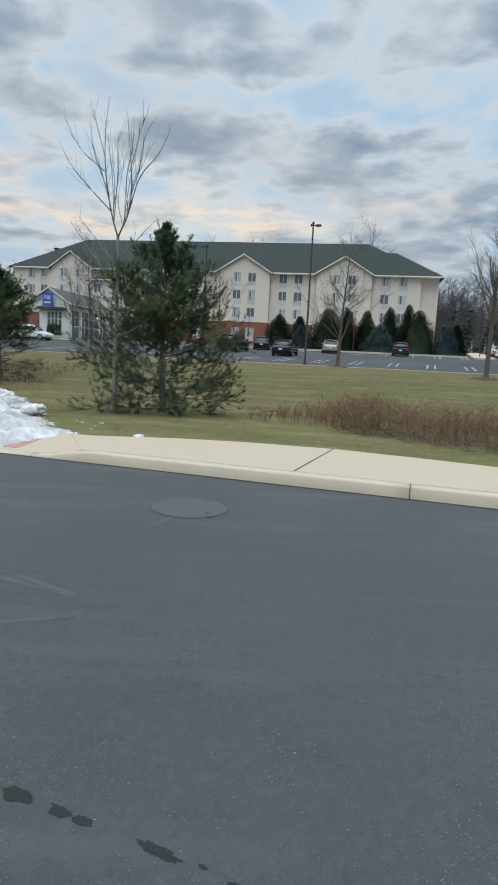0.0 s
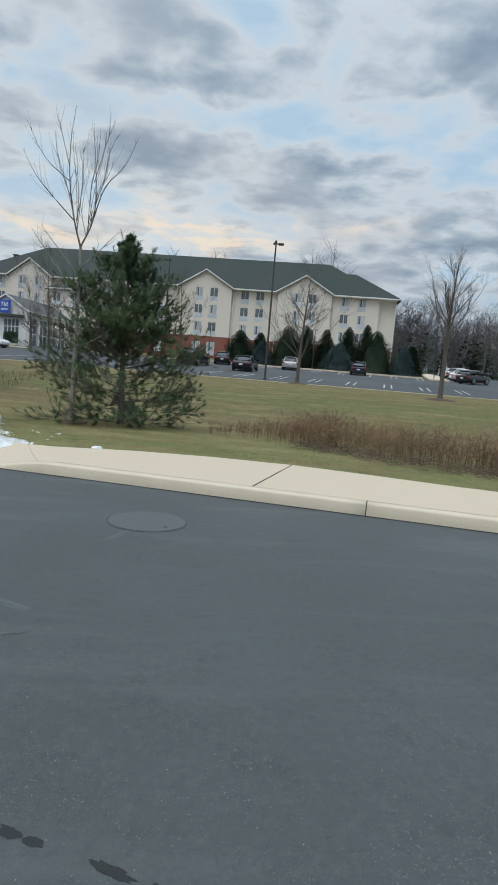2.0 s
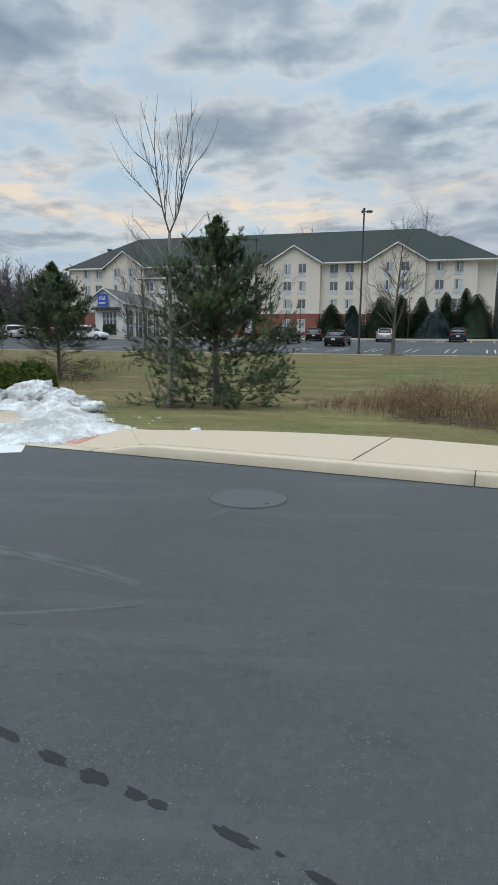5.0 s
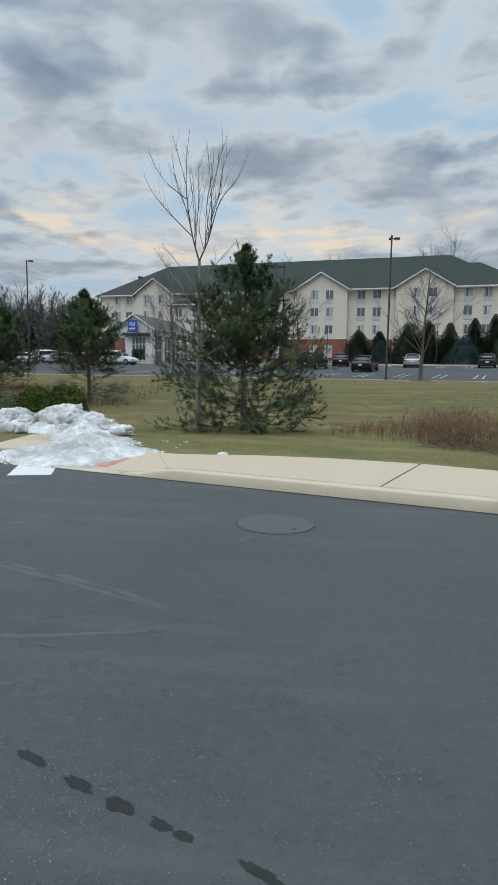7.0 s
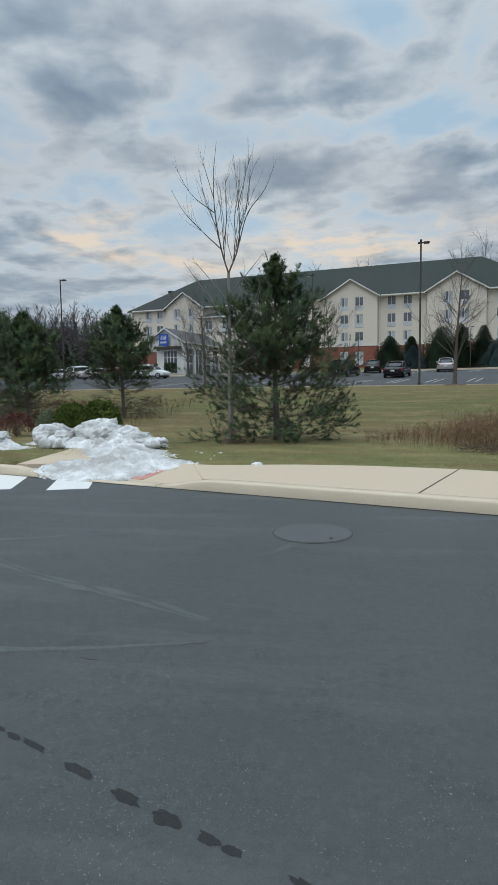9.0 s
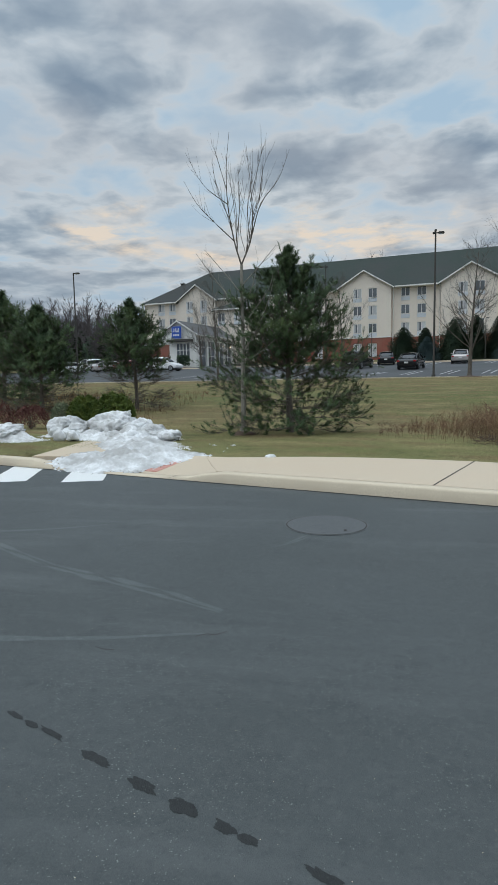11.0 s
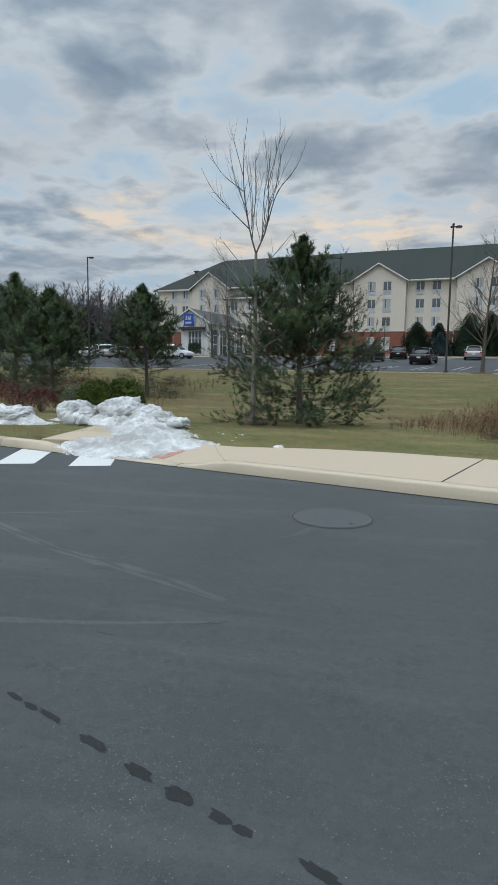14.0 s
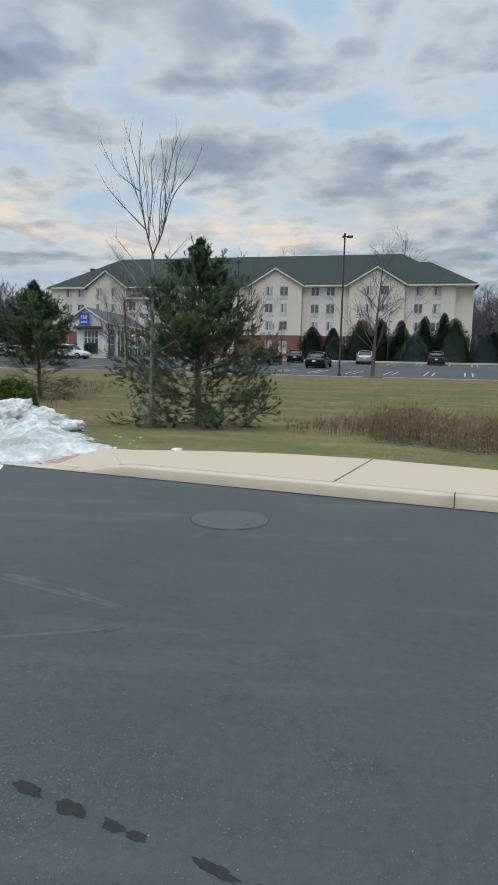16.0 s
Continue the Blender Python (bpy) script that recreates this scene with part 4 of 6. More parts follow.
    for k in range(5):
        yy = y0 + .91 + k * 3.1
        part("glazing", box(bmesh.new(), u1 - .3, u1 - .26, yy, yy + 2.55, b, e - 1.0), GLASS, w)
        for z in (0.9, 2.2):
            part("glazing_bar", box(bmesh.new(), u1 - .33, u1 - .2, yy, yy + 2.55, z, z + .08), WHITE, w)
        part("glazing_bar", box(bmesh.new(), u1 - .33, u1 - .2, yy + 1.24, yy + 1.32, b, e - 1.0), WHITE, w)
    gable_roof(w, u0, u1, e, pk, y0, y1, GREYSHINGLE, 0.45)
    rake(w, u0, u1, e, pk, y0, 0.45)
    part("gutter", box(bmesh.new(), u1 + .42, u1 + .54, y0 - .4, y1, e - .35, e - .2), WHITE, w)
    part("canopy", box(bmesh.new(), -29.2, -25.3, y0 - .9, y0, 2.95, 3.3, .05), STEEL, w, "dark flat canopy over the window")
    part("brick_screen", box(bmesh.new(), -30.55, -29.3, y0 - .06, y0 + .1, b, 2.6), BRICK, w)
    # long brick and white link to the next bay
    part("link_wall", box(bmesh.new(), -37.5, u0, -10.5, -10.1, b, 2.9), BRICK, w)
    part("link_coping", box(bmesh.new(), -37.6, u0, -10.6, -10.0, 2.9, 3.2), WHITE, w)
    for yy in (-8.4, -5.3):
        bm = bmesh.new()
        bmesh.ops.create_icosphere(bm, subdivisions=2, radius=0.09)
        ob = part("porch_lamp", bm, LAMPGLOW, w, "small glowing amber porch lamp")
        ob.matrix_basis = pose(u1 + .2, yy, 2.6)
    pb = thing("entrance_hedge", HOTEL @ pose(-26.3, y0 - 1.5, -0.55), "clipped dark hedge before the entrance window", "hedge")
    hb = Soup()
    hr = random.Random(6)
    for _ in range(900):
        p = Vector((hr.uniform(-.9, .9), hr.uniform(-.35, .35), hr.uniform(.05, 1.5)))
        d = Vector((hr.gauss(0, 1), hr.gauss(0, 1), hr.gauss(.2, 1))).normalized()
        hb.blade(p, p + d * .22, .07, d.orthogonal().normalized())
    hb.make("foliage", FIR, pb)
    sg = thing("wall_sign", HOTEL @ pose(-27.75, y0 - .52, 3.42), "square blue sign with white lettering bars", "sign")
    part("panel", box(bmesh.new(), -.76, .76, -.1, .0, 0, 1.72, .02), BLUE, sg)
    for a in ((-.42, -.30, 1.0, 1.45), (-.55, -.32, .92, 1.02), (-.12, .0, .92, 1.45), (.1, .2, .92, 1.3), (.3, .42, .92, 1.45), (-.12, .42, .90, 1.0)):
        part("letter_bar", box(bmesh.new(), a[0], a[1], -.125, -.1, a[2], a[3]), WHITE, sg)
    for k in range(4):
        part("letter_bar", box(bmesh.new(), -.5 + .26 * k, -.32 + .26 * k, -.125, -.1, .36, .62), WHITE, sg)


LAMPGLOW = bpy.data.materials.new("lamp_glow")
LAMPGLOW.use_nodes = True
LAMPGLOW.node_tree.nodes["Principled BSDF"].inputs["Emission Color"].default_value = (1.0, 0.72, 0.38, 1)
LAMPGLOW.node_tree.nodes["Principled BSDF"].inputs["Emission Strength"].default_value = 5.0
build_hotel()


# ---------------------------------------------------------------- trees and plants
def limb(s, p, d, length, r, rnd, bend=0.12, up=0.0, n=5, sides=5, tip=0.25):
    """One tapering, slightly crooked limb; returns its points and directions."""
    pts, dirs, rad = [p.copy()], [d.copy()], [r]
    for i in range(n):
        d = (d + Vector((rnd.uniform(-1, 1), rnd.uniform(-1, 1), rnd.uniform(-1, 1))) * bend + Vector((0, 0, up))).normalized()
        p = p + d * (length / n)
        pts.append(p.copy()), dirs.append(d.copy()), rad.append(r * (1 - (1 - tip) * (i + 1) / n))
    s.tube(pts, rad, sides)
    return pts, dirs, rad


def branch_out(s, pts, dirs, rad, count, length, rnd, angle=(25, 50), depth=1, up=0.06, lo=0.25, min_r=0.003, sides=4):
    n = len(pts) - 1
    for _ in range(count):
        f = rnd.uniform(lo, 0.98)
        i = min(n - 1, int(f * n))
        p, d = pts[i].lerp(pts[i + 1], f * n - i), dirs[i]
        a = radians(rnd.uniform(*angle))
        side = d.orthogonal().normalized()
        side.rotate(Matrix.Rotation(rnd.uniform(0, math.tau), 3, d))
        nd = (d * math.cos(a) + side * math.sin(a)).normalized()
        L = length * rnd.uniform(0.6, 1.1) * (1.15 - 0.6 * f)
        got = limb(s, p, nd, L, max(min_r, rad[i] * 0.45), rnd, 0.10, up, 4, sides, 0.3)
        if depth > 1:
            branch_out(s, *got, max(2, int(count * 0.6)), length * 0.5, rnd, angle, depth - 1, up, 0.2, min_r, 3)


def bare_tree(name, x, y, height, r, seed, fork=0.35, spread=38, limbs=8, label="", depth=3, twigs=6, mat=None, min_r=0.004, leader=True, mulch=True):
    rnd = random.Random(seed)
    t = thing(name, pose(x, y, land(x, y) - 0.03), label, "tree")
    s, tr = Soup(), Soup()
    fh = height * fork
    pts, dirs, rad = limb(tr, Vector((0, 0, 0)), Vector((0, 0, 1)), fh, r, rnd, 0.03, 0.02, 6, 8, 0.78)
    # root flare
    tr.tube([Vector((0, 0, -0.1)), Vector((0, 0, 0.08)), Vector((0, 0, 0.3))], [r * 1.7, r * 1.35, r * 1.0], 8)
    if leader:
        pts2, dirs2, rad2 = limb(s, pts[-1], dirs[-1], height * 0.97 - fh, rad[-1] * 0.85, rnd, 0.025, 0.04, 8, 6, 0.15)
        branch_out(s, pts2, dirs2, rad2, limbs * 2, height * 0.27, rnd, (22, spread + 12), depth - 1, 0.08, 0.05, min_r)
    low = max(4, limbs // 2)
    for k in range(low):
        a = math.tau * (k + rnd.uniform(-.3, .3)) / low
        tilt = radians(rnd.uniform(0.55, 1.0) * spread)
        d = Vector((math.cos(a) * math.sin(tilt), math.sin(a) * math.sin(tilt), math.cos(tilt)))
        p = pts[-1].lerp(pts[-3], rnd.uniform(0, 0.9))
        got = limb(s, p, d, (height - p.z) * rnd.uniform(0.7, 0.95), rad[-1] * rnd.uniform(.2, .36), rnd, 0.07, 0.07, 7, 5, 0.18)
        branch_out(s, *got, twigs, height * 0.22, rnd, (20, 45), depth - 1, 0.07, 0.2, min_r)
    tr.make("trunk", mat or BARK, t, smooth=True)
    s.make("crown", mat or BARK, t, smooth=True)
    if mulch:
        mulch_ring(x, y, 0.5 + r * 3)
    return t


def mulch_ring(x, y, rad):
    bm = bmesh.new()
    n, rings = 22, []
    for j, (k, h) in enumerate(((1.0, -0.03), (0.8, 0.035), (0.45, 0.08), (0.05, 0.10))):
        rings.append([bm.verts.new((rad * k * math.cos(i * math.tau / n) * (1 + .12 * noise.noise((i * .7, x, j))), rad * k * math.sin(i * math.tau / n), h + .02 * noise.noise((i * 1.3, j * 2.1, y)))) for i in range(n)])
    for a, b in zip(rings, rings[1:]):
        for i in range(n):
            bm.faces.new((a[i], a[(i + 1) % n], b[(i + 1) % n], b[i]))
    bm.faces.new(rings[-1])
    ob = tagged(part("mulch_ring", bm, MULCH), "ring of dark brown mulch round a tree foot", "mulch")
    ob.matrix_basis = pose(x, y, land(x, y))


def young_tree():
    x, y = -3.14, 13.89
    t = thing("young_tree", pose(x, y, land(x, y) - 0.02), "slender leafless young tree with upswept grey-brown branches", "tree")
    rnd = random.Random(11)
    s, tr = Soup(), Soup()
    pts, dirs, rad = limb(tr, Vector((0, 0, 0)), Vector((0.012, 0, 1)), 4.0, 0.062, rnd, 0.004, 0.01, 10, 9, 0.55)
    tr.tube([Vector((0, 0, -0.1)), Vector((0, 0, 0.05)), Vector((0, 0, 0.25))], [0.12, 0.095, 0.072], 9)
    f = pts[-1]

    def way(r0, *xs):
        """A limb through offsets (x, z) from the fork, given some depth."""
        dy = rnd.uniform(-.28, .28)
        P = [f + Vector((a, dy * max(0, b - .7) / 1.2, b * 0.92)) for a, b in xs]
        Q = []
        E = [P[0] * 2 - P[1]] + P + [P[-1] * 2 - P[-2]]
        for a, p, q, z in zip(E, E[1:], E[2:], E[3:]):
            for k in range(4):
                w = k / 4
                Q.append(.5 * (2 * p + (q - a) * w + (2 * a - 5 * p + 4 * q - z) * w * w + (3 * p - a - 3 * q + z) * w ** 3))
        Q.append(P[-1])
        R = [r0 * (.70 - 0.59 * i / (len(Q) - 1)) for i in range(len(Q))]
        s.tube(Q, R, 6)
        D = [(Q[min(i + 1, len(Q) - 1)] - Q[max(0, i - 1)]).normalized() for i in range(len(Q))]
        branch_out(s, Q, D, R, 4, 0.85, rnd, (14, 30), 1, 0.16, 0.2, 0.0035, 4)
        branch_out(s, Q, D, R, 5, 0.3, rnd, (25, 50), 1, 0.10, 0.2, 0.003, 3)

    way(.032, (0, 0), (-.16, .6), (-.30, 1.5), (-.32, 2.4), (-.24, 3.25))
    way(.022, (-.16, .6), (-.68, 1.15), (-1.1, 1.65), (-1.43, 2.25))
    way(.016, (-.30, 1.5), (-.85, 2.0), (-1.25, 2.8))
    way(.014, (-.31, 1.85), (-.45, 2.4), (-.6, 2.98))
    way(.016, (-.12, .6), (-.05, 1.5), (-.13, 2.45))
    way(.013, (-.2, 1.0), (-.5, 1.8), (-.62, 2.6))
    way(.032, (0, 0), (.25, .68), (.25, 1.6), (.1, 3.0))
    way(.022, (.25, .68), (.45, 1.5), (.85, 2.1), (1.10, 2.85))
    way(.015, (.25, 1.5), (.47, 2.3), (.60, 2.75))
    way(.014, (.45, 1.5), (.55, 2.2), (.72, 2.65))
    way(.012, (.1, .3), (.0, .9), (.2, 1.9))
    for k in range(9):
        side = -1 if k % 2 else 1
        a = rnd.uniform(.05, .75) * side
        h = rnd.uniform(1.9, 2.75)
        g = rnd.uniform(.45, 1)
        st = (.60 if side < 0 else .68) * g
        way(.013, ((-.16 if side < 0 else .25) * g, st), (a * .5, st + (h - st) * .45), (a * .8, st + (h - st) * .75), (a * .95, h))
    # lower side shoots, long and upswept: (reach, height) along each
    SHOOTS = [((0, 1.75), (.45, 1.98), (.85, 2.3), (1.05, 2.62)), ((0, 2.0), (.25, 2.35), (.55, 2.95), (.78, 3.65)), ((0, 2.6), (.3, 3.0), (.62, 3.45), (.75, 3.95)), ((0, 2.3), (.4, 2.5), (.9, 2.75), (1.25, 3.15)),
              ((0, 1.9), (-.35, 2.1), (-.72, 2.2)), ((0, 2.2), (-.22, 2.6), (-.42, 3.2)), ((0, 2.7), (-.3, 3.15), (-.62, 3.75)), ((0, 2.45), (-.4, 2.75), (-.9, 3.25)), ((0, 3.1), (.25, 3.5), (.4, 4.1)), ((0, 3.3), (-.35, 3.75), (-.85, 4.35)), ((0, 3.55), (.4, 3.95), (.8, 4.4)), ((0, 3.0), (-.5, 3.5), (-1.1, 4.3))]
    for pp in SHOOTS:
        dy = rnd.uniform(-.35, .35)
        P = [Vector((a + .012 * b, dy * abs(a), b)) for a, b in pp]
        Q = []
        E = [P[0] * 2 - P[1]] + P + [P[-1] * 2 - P[-2]]
        for a, p, q, z in zip(E, E[1:], E[2:], E[3:]):
            for k in range(4):
                w = k / 4
                Q.append(.5 * (2 * p + (q - a) * w + (2 * a - 5 * p + 4 * q - z) * w * w + (3 * p - a - 3 * q + z) * w ** 3))
        Q.append(P[-1])
        sh = Soup()
        rr = [.015 - .011 * i / (len(Q) - 1) for i in range(len(Q))]
        sh.tube(Q, rr, 5)
        D = [(Q[min(i + 1, len(Q) - 1)] - Q[max(0, i - 1)]).normalized() for i in range(len(Q))]
        branch_out(sh, Q, D, rr, 6, .55, rnd, (25, 50), 1, .10, .25, .0035, 4)
        # paler bark than the crown: the light on these shoots is in their colour
        sh.make("side_shoot", BARK_LIGHT, t, "side shoot with its lit look put into paler bark colour", smooth=True)
    tr.make("trunk", BARK_LIGHT, t, smooth=True)
    s.make("crown", BARK, t, smooth=True)
    mulch_ring(x, y, 0.36)


def pine(name, x, y, height, width, seed, tufts=1500, needle=0.11, nw=0.0035, per=24, profile=None, label="", lower=0.35, mat=None, side=(1, 1), bare=0.0, thin=0.30):
    """A young pine: trunk, whorls of limbs, and bottlebrush tufts of needles."""
    rnd = random.Random(seed)
    t = thing(name, pose(x, y, land(x, y) - 0.03), label, "pine tree")
    s = Soup()
    pts, dirs, rad = limb(s, Vector((0, 0, 0)), Vector((0, 0, 1)), height * 0.97, height * 0.021, rnd, 0.03, 0.03, 14, 8, 0.12)
    profile = profile or [(0, .70), (.08, .98), (.2, 1.05), (.3, .95), (.43, .76), (.58, .66), (.70, .47), (.78, .31), (.85, .17), (.93, .08), (1, .02)]
    tips = []
    z = height * 0.05
    while z < height * 0.97:
        f = z / height
        reach = lerp_table(profile, f) * width
        k = rnd.randint(4, 6) if f > .3 else rnd.randint(5, 7)
        a0 = rnd.uniform(0, math.tau)
        for j in range(k):
            a = a0 + math.tau * (j + rnd.uniform(-.25, .25)) / k
            tilt = radians(lerp_table([(0, 97), (.15, 90), (.3, 78), (.7, 62), (1, 58)], f) + rnd.uniform(-10, 8))
            d = Vector((math.cos(a) * math.sin(tilt), math.sin(a) * math.sin(tilt), math.cos(tilt)))
            L = reach * rnd.uniform(.72, 1.08) / max(.5, math.sin(tilt)) * (side[0] if d.x < 0 else side[1])
            p = Vector((0, 0, z + rnd.uniform(-.08, .08)))
            i = min(13, int(f * 14))
            p.x, p.y = pts[i].x, pts[i].y
            got = limb(s, p, d, L, max(.006, rad[i] * (.24 if f > .3 else .11)), rnd, 0.09, 0.06 if f > .2 else 0.015, 6, 5, 0.3)
            n_sub = int(8 + L * 15)
            for _ in range(n_sub):
                g = rnd.uniform(.38 if f < .28 else .25 if f < lower else .12, 1.0)
                q = min(5, int(g * 6))
                pp, dd = got[0][q].lerp(got[0][q + 1], g * 6 - q), got[1][q]
                ang = radians(rnd.uniform(20, 60))
                sd = dd.orthogonal().normalized()
                sd.rotate(Matrix.Rotation(rnd.uniform(0, math.tau), 3, dd))
                nd = (dd * math.cos(ang) + sd * math.sin(ang) + Vector((0, 0, .25))).normalized()
                l2 = L * rnd.uniform(.12, .3)
                q2 = pp + nd * l2
                s.tube([pp, q2], [.005, .003], 3)
                if f < bare or (f < thin and rnd.random() < .72 - f):
                    continue
                tips.append((q2, (nd + Vector((0, 0, .35))).normalized(), f))
                if rnd.random() < .5:
                    tips.append((pp.lerp(q2, .5), nd, f))
            if f >= bare or rnd.random() < .3:
                tips.append((got[0][-1], (got[1][-1] + Vector((0, 0, .4))).normalized(), f))
        z += height * rnd.uniform(.026, .042)
    for k in range(30):
        g = k / 29
        tips.append((Vector((pts[-1].x + rnd.gauss(0, .03), pts[-1].y + rnd.gauss(0, .03), height * (.84 + .16 * g))), Vector((rnd.gauss(0, .3), rnd.gauss(0, .3), 1)).normalized(), 1))
    s.make("trunk", BARK, t, smooth=True)
    # thin out to the wanted number of tufts
    rnd.shuffle(tips)
    crown = Soup()
    for p, d, f in tips[:tufts]:
        a = d.orthogonal().normalized()
        b = d.cross(a)
        ln = needle * rnd.uniform(1.2, 1.9)
        for _ in range(per):
            g = rnd.random()
            w = rnd.uniform(0, math.tau)
            rad_d = a * math.cos(w) + b * math.sin(w)
            base = p + d * (g * ln - ln * .5)
            tip = base + (rad_d * rnd.uniform(.7, 1.0) + d * rnd.uniform(.15, .8)).normalized() * needle * rnd.uniform(.7, 1.15)
            sd = rad_d.cross(d).normalized()
            crown.blade(base, tip, nw, sd)
    crown.make("needles", mat or NEEDLE, t)
    return t


def fir(name, u, q, height, width, seed, mat, label, n=2600, group=""):
    """A dense conical evergreen made of many drooping sprays."""
    rnd = random.Random(seed)
    p0 = hpnt(u, q)
    t = thing(name, pose(p0.x, p0.y, land(p0.x, p0.y) - .05), label, "evergreen", group)
    bm = bmesh.new()
    cyl(bm, .12, .02, -0.2, height * .95, 7)
    part("trunk", bm, BARK, t)
    s = Soup()
    lump = [rnd.uniform(.82, 1.14) for _ in range(12)]
    core = []
    for i in range(7):
        f = i / 6
        core.append([Vector((width * .42 * (1 - f) ** .8 * lump[k] * (1 + .1 * math.sin(i * 2.4 + k)) * math.cos(k * math.tau / 12), width * .42 * (1 - f) ** .8 * lump[k] * math.sin(k * math.tau / 12), .1 + f * height * .97)) for k in range(12)])
    for i in range(6):
        for k in range(12):
            b0 = len(s.v)
            s.v += [core[i][k], core[i][(k + 1) % 12], core[i + 1][(k + 1) % 12], core[i + 1][k]]
            s.f.append((b0, b0 + 1, b0 + 2, b0 + 3))
    for _ in range(n):
        f = 1 - rnd.random() ** .62
        a = rnd.uniform(0, math.tau)
        k = (1 + .55 * noise.noise((math.cos(a) * 1.3 + seed, math.sin(a) * 1.3, f * height * .8)) + .3 * noise.noise((math.cos(a) * 3 + seed, math.sin(a) * 3, f * height * 2.2)))
        r = width / 2 * (1 - f) ** .74 * k * rnd.uniform(.55, 1.2) * 1.25 + .05
        z = f * height
        p = Vector((r * math.cos(a) * .9, r * math.sin(a) * .9, z + .1))
        out = Vector((math.cos(a), math.sin(a), rnd.uniform(-.45, .55)))
        L = rnd.uniform(.13, .25)
        sd = Vector((-math.sin(a), math.cos(a), rnd.uniform(-.5, .5))).normalized()
        tip, w = p + out.normalized() * L, rnd.uniform(.035, .065)
        if sd.cross(tip - p).dot(out + Vector((0, 0, .6))) < 0:
            sd = -sd
        s.blade(p, tip, w, sd)
    ob = s.make("foliage", mat, t, smooth=True)
    ob.data.normals_split_custom_set_from_vertices([Vector((v.x * .8 / width, v.y * .8 / width, .45)).normalized() for v in s.v])
    return t


def shrub(name, x, y, w, h, seed, mat, label, n=1400, leaf=.035, category="shrub", flat=1.0):
    rnd = random.Random(seed)
    t = thing(name, pose(x, y, land(x, y)), label, category)
    st, lf = Soup(), Soup()
    for _ in range(26):
        a, tl = rnd.uniform(0, math.tau), radians(rnd.uniform(5, 50))
        limb(st, Vector((0, 0, 0)), Vector((math.cos(a) * math.sin(tl), math.sin(a) * math.sin(tl) * flat, math.cos(tl))), h * rnd.uniform(.6, .95), .009, rnd, .12, .05, 4, 4, .3)
    for _ in range(n):
        a, e, k = rnd.uniform(0, math.tau), rnd.uniform(0, 1), rnd.uniform(.6, 1.0) ** .5
        wob = 1 + .22 * noise.noise((math.cos(a) * 1.7 + seed, math.sin(a) * 1.7, e * 2))
        p = Vector((math.cos(a) * math.cos(e * 1.4) * w / 2 * k * wob, math.sin(a) * math.cos(e * 1.4) * w / 2 * flat * k * wob, .08 + h * (math.sin(e * 1.5)) * k * wob * .95))
        d = Vector((rnd.uniform(-1, 1), rnd.uniform(-1, 1), rnd.uniform(-.2, 1.3))).normalized()
        lf.blade(p, p + d * leaf * rnd.uniform(1.5, 3), leaf * .5, d.orthogonal().normalized())
    st.make("stems", BARK, t)
    lf.make("leaves", mat, t)
    return t


def build_grass():
    """Short turf on the verge, denser and greener near the pavement."""
    rnd = np.random.RandomState(4)
    V, F = [], []

    def sow(n, r0, r1, s0, s1, hmin, hmax, w):
        for _ in range(n):
            r = rnd.uniform(r0, r1)
            s = s0 + (s1 - s0) * rnd.rand() ** 1.5
            if (s < walk_back(r) + .01 and r > -6.3) or (-6.3 < r < -2.6 and s < 1.9):
                continue
            p = kp(r, s)
            z = land(p.x, p.y)
            h = rnd.uniform(hmin, hmax)
            a = rnd.uniform(0, 6.283)
            ln = h * rnd.uniform(.8, 2.4)
            cx, cy = math.cos(a), math.sin(a)
            if cy * EX - cx * EY > 0:       # the blades lie up the slope
                cx, cy = -cx, -cy
            b = len(V)
            V.extend(((p.x + w * cy, p.y - w * cx, z - .004), (p.x - w * cy, p.y + w * cx, z - .004), (p.x - ln * cx, p.y - ln * cy, z + h)))
            F.append((b, b + 1, b + 2))

    def lay(name, mat, label):
        ob = sheet(name, V, F, mat)
        ob.data.polygons.foreach_set("use_smooth", [True] * len(F))
        ob.data.normals_split_custom_set_from_vertices([(0, 0, 1)] * len(V))   # turf shades as one soft surface
        tagged(ob, label, "grass", kind="stuff")

    sow(150000, -5.5, 7.5, 1.4, 6.5, .012, .038, .0032)
    sow(14000, -9.5, -6.3, .24, 4.5, .015, .04, .004)
    sow(40000, -14, 12, 5.0, 8.5, .012, .04, .006)
    lay("grass", GRASS, "short winter turf, green with straw-coloured patches")
    V, F = [], []
    sow(70000, -14, 12, 6.0, 17, .015, .045, .008)
    sow(90000, -27, 23, 13, 35, .02, .065, .011)
    lay("bank_grass", BANKGRASS, "brown and olive rough turf on the rising bank")


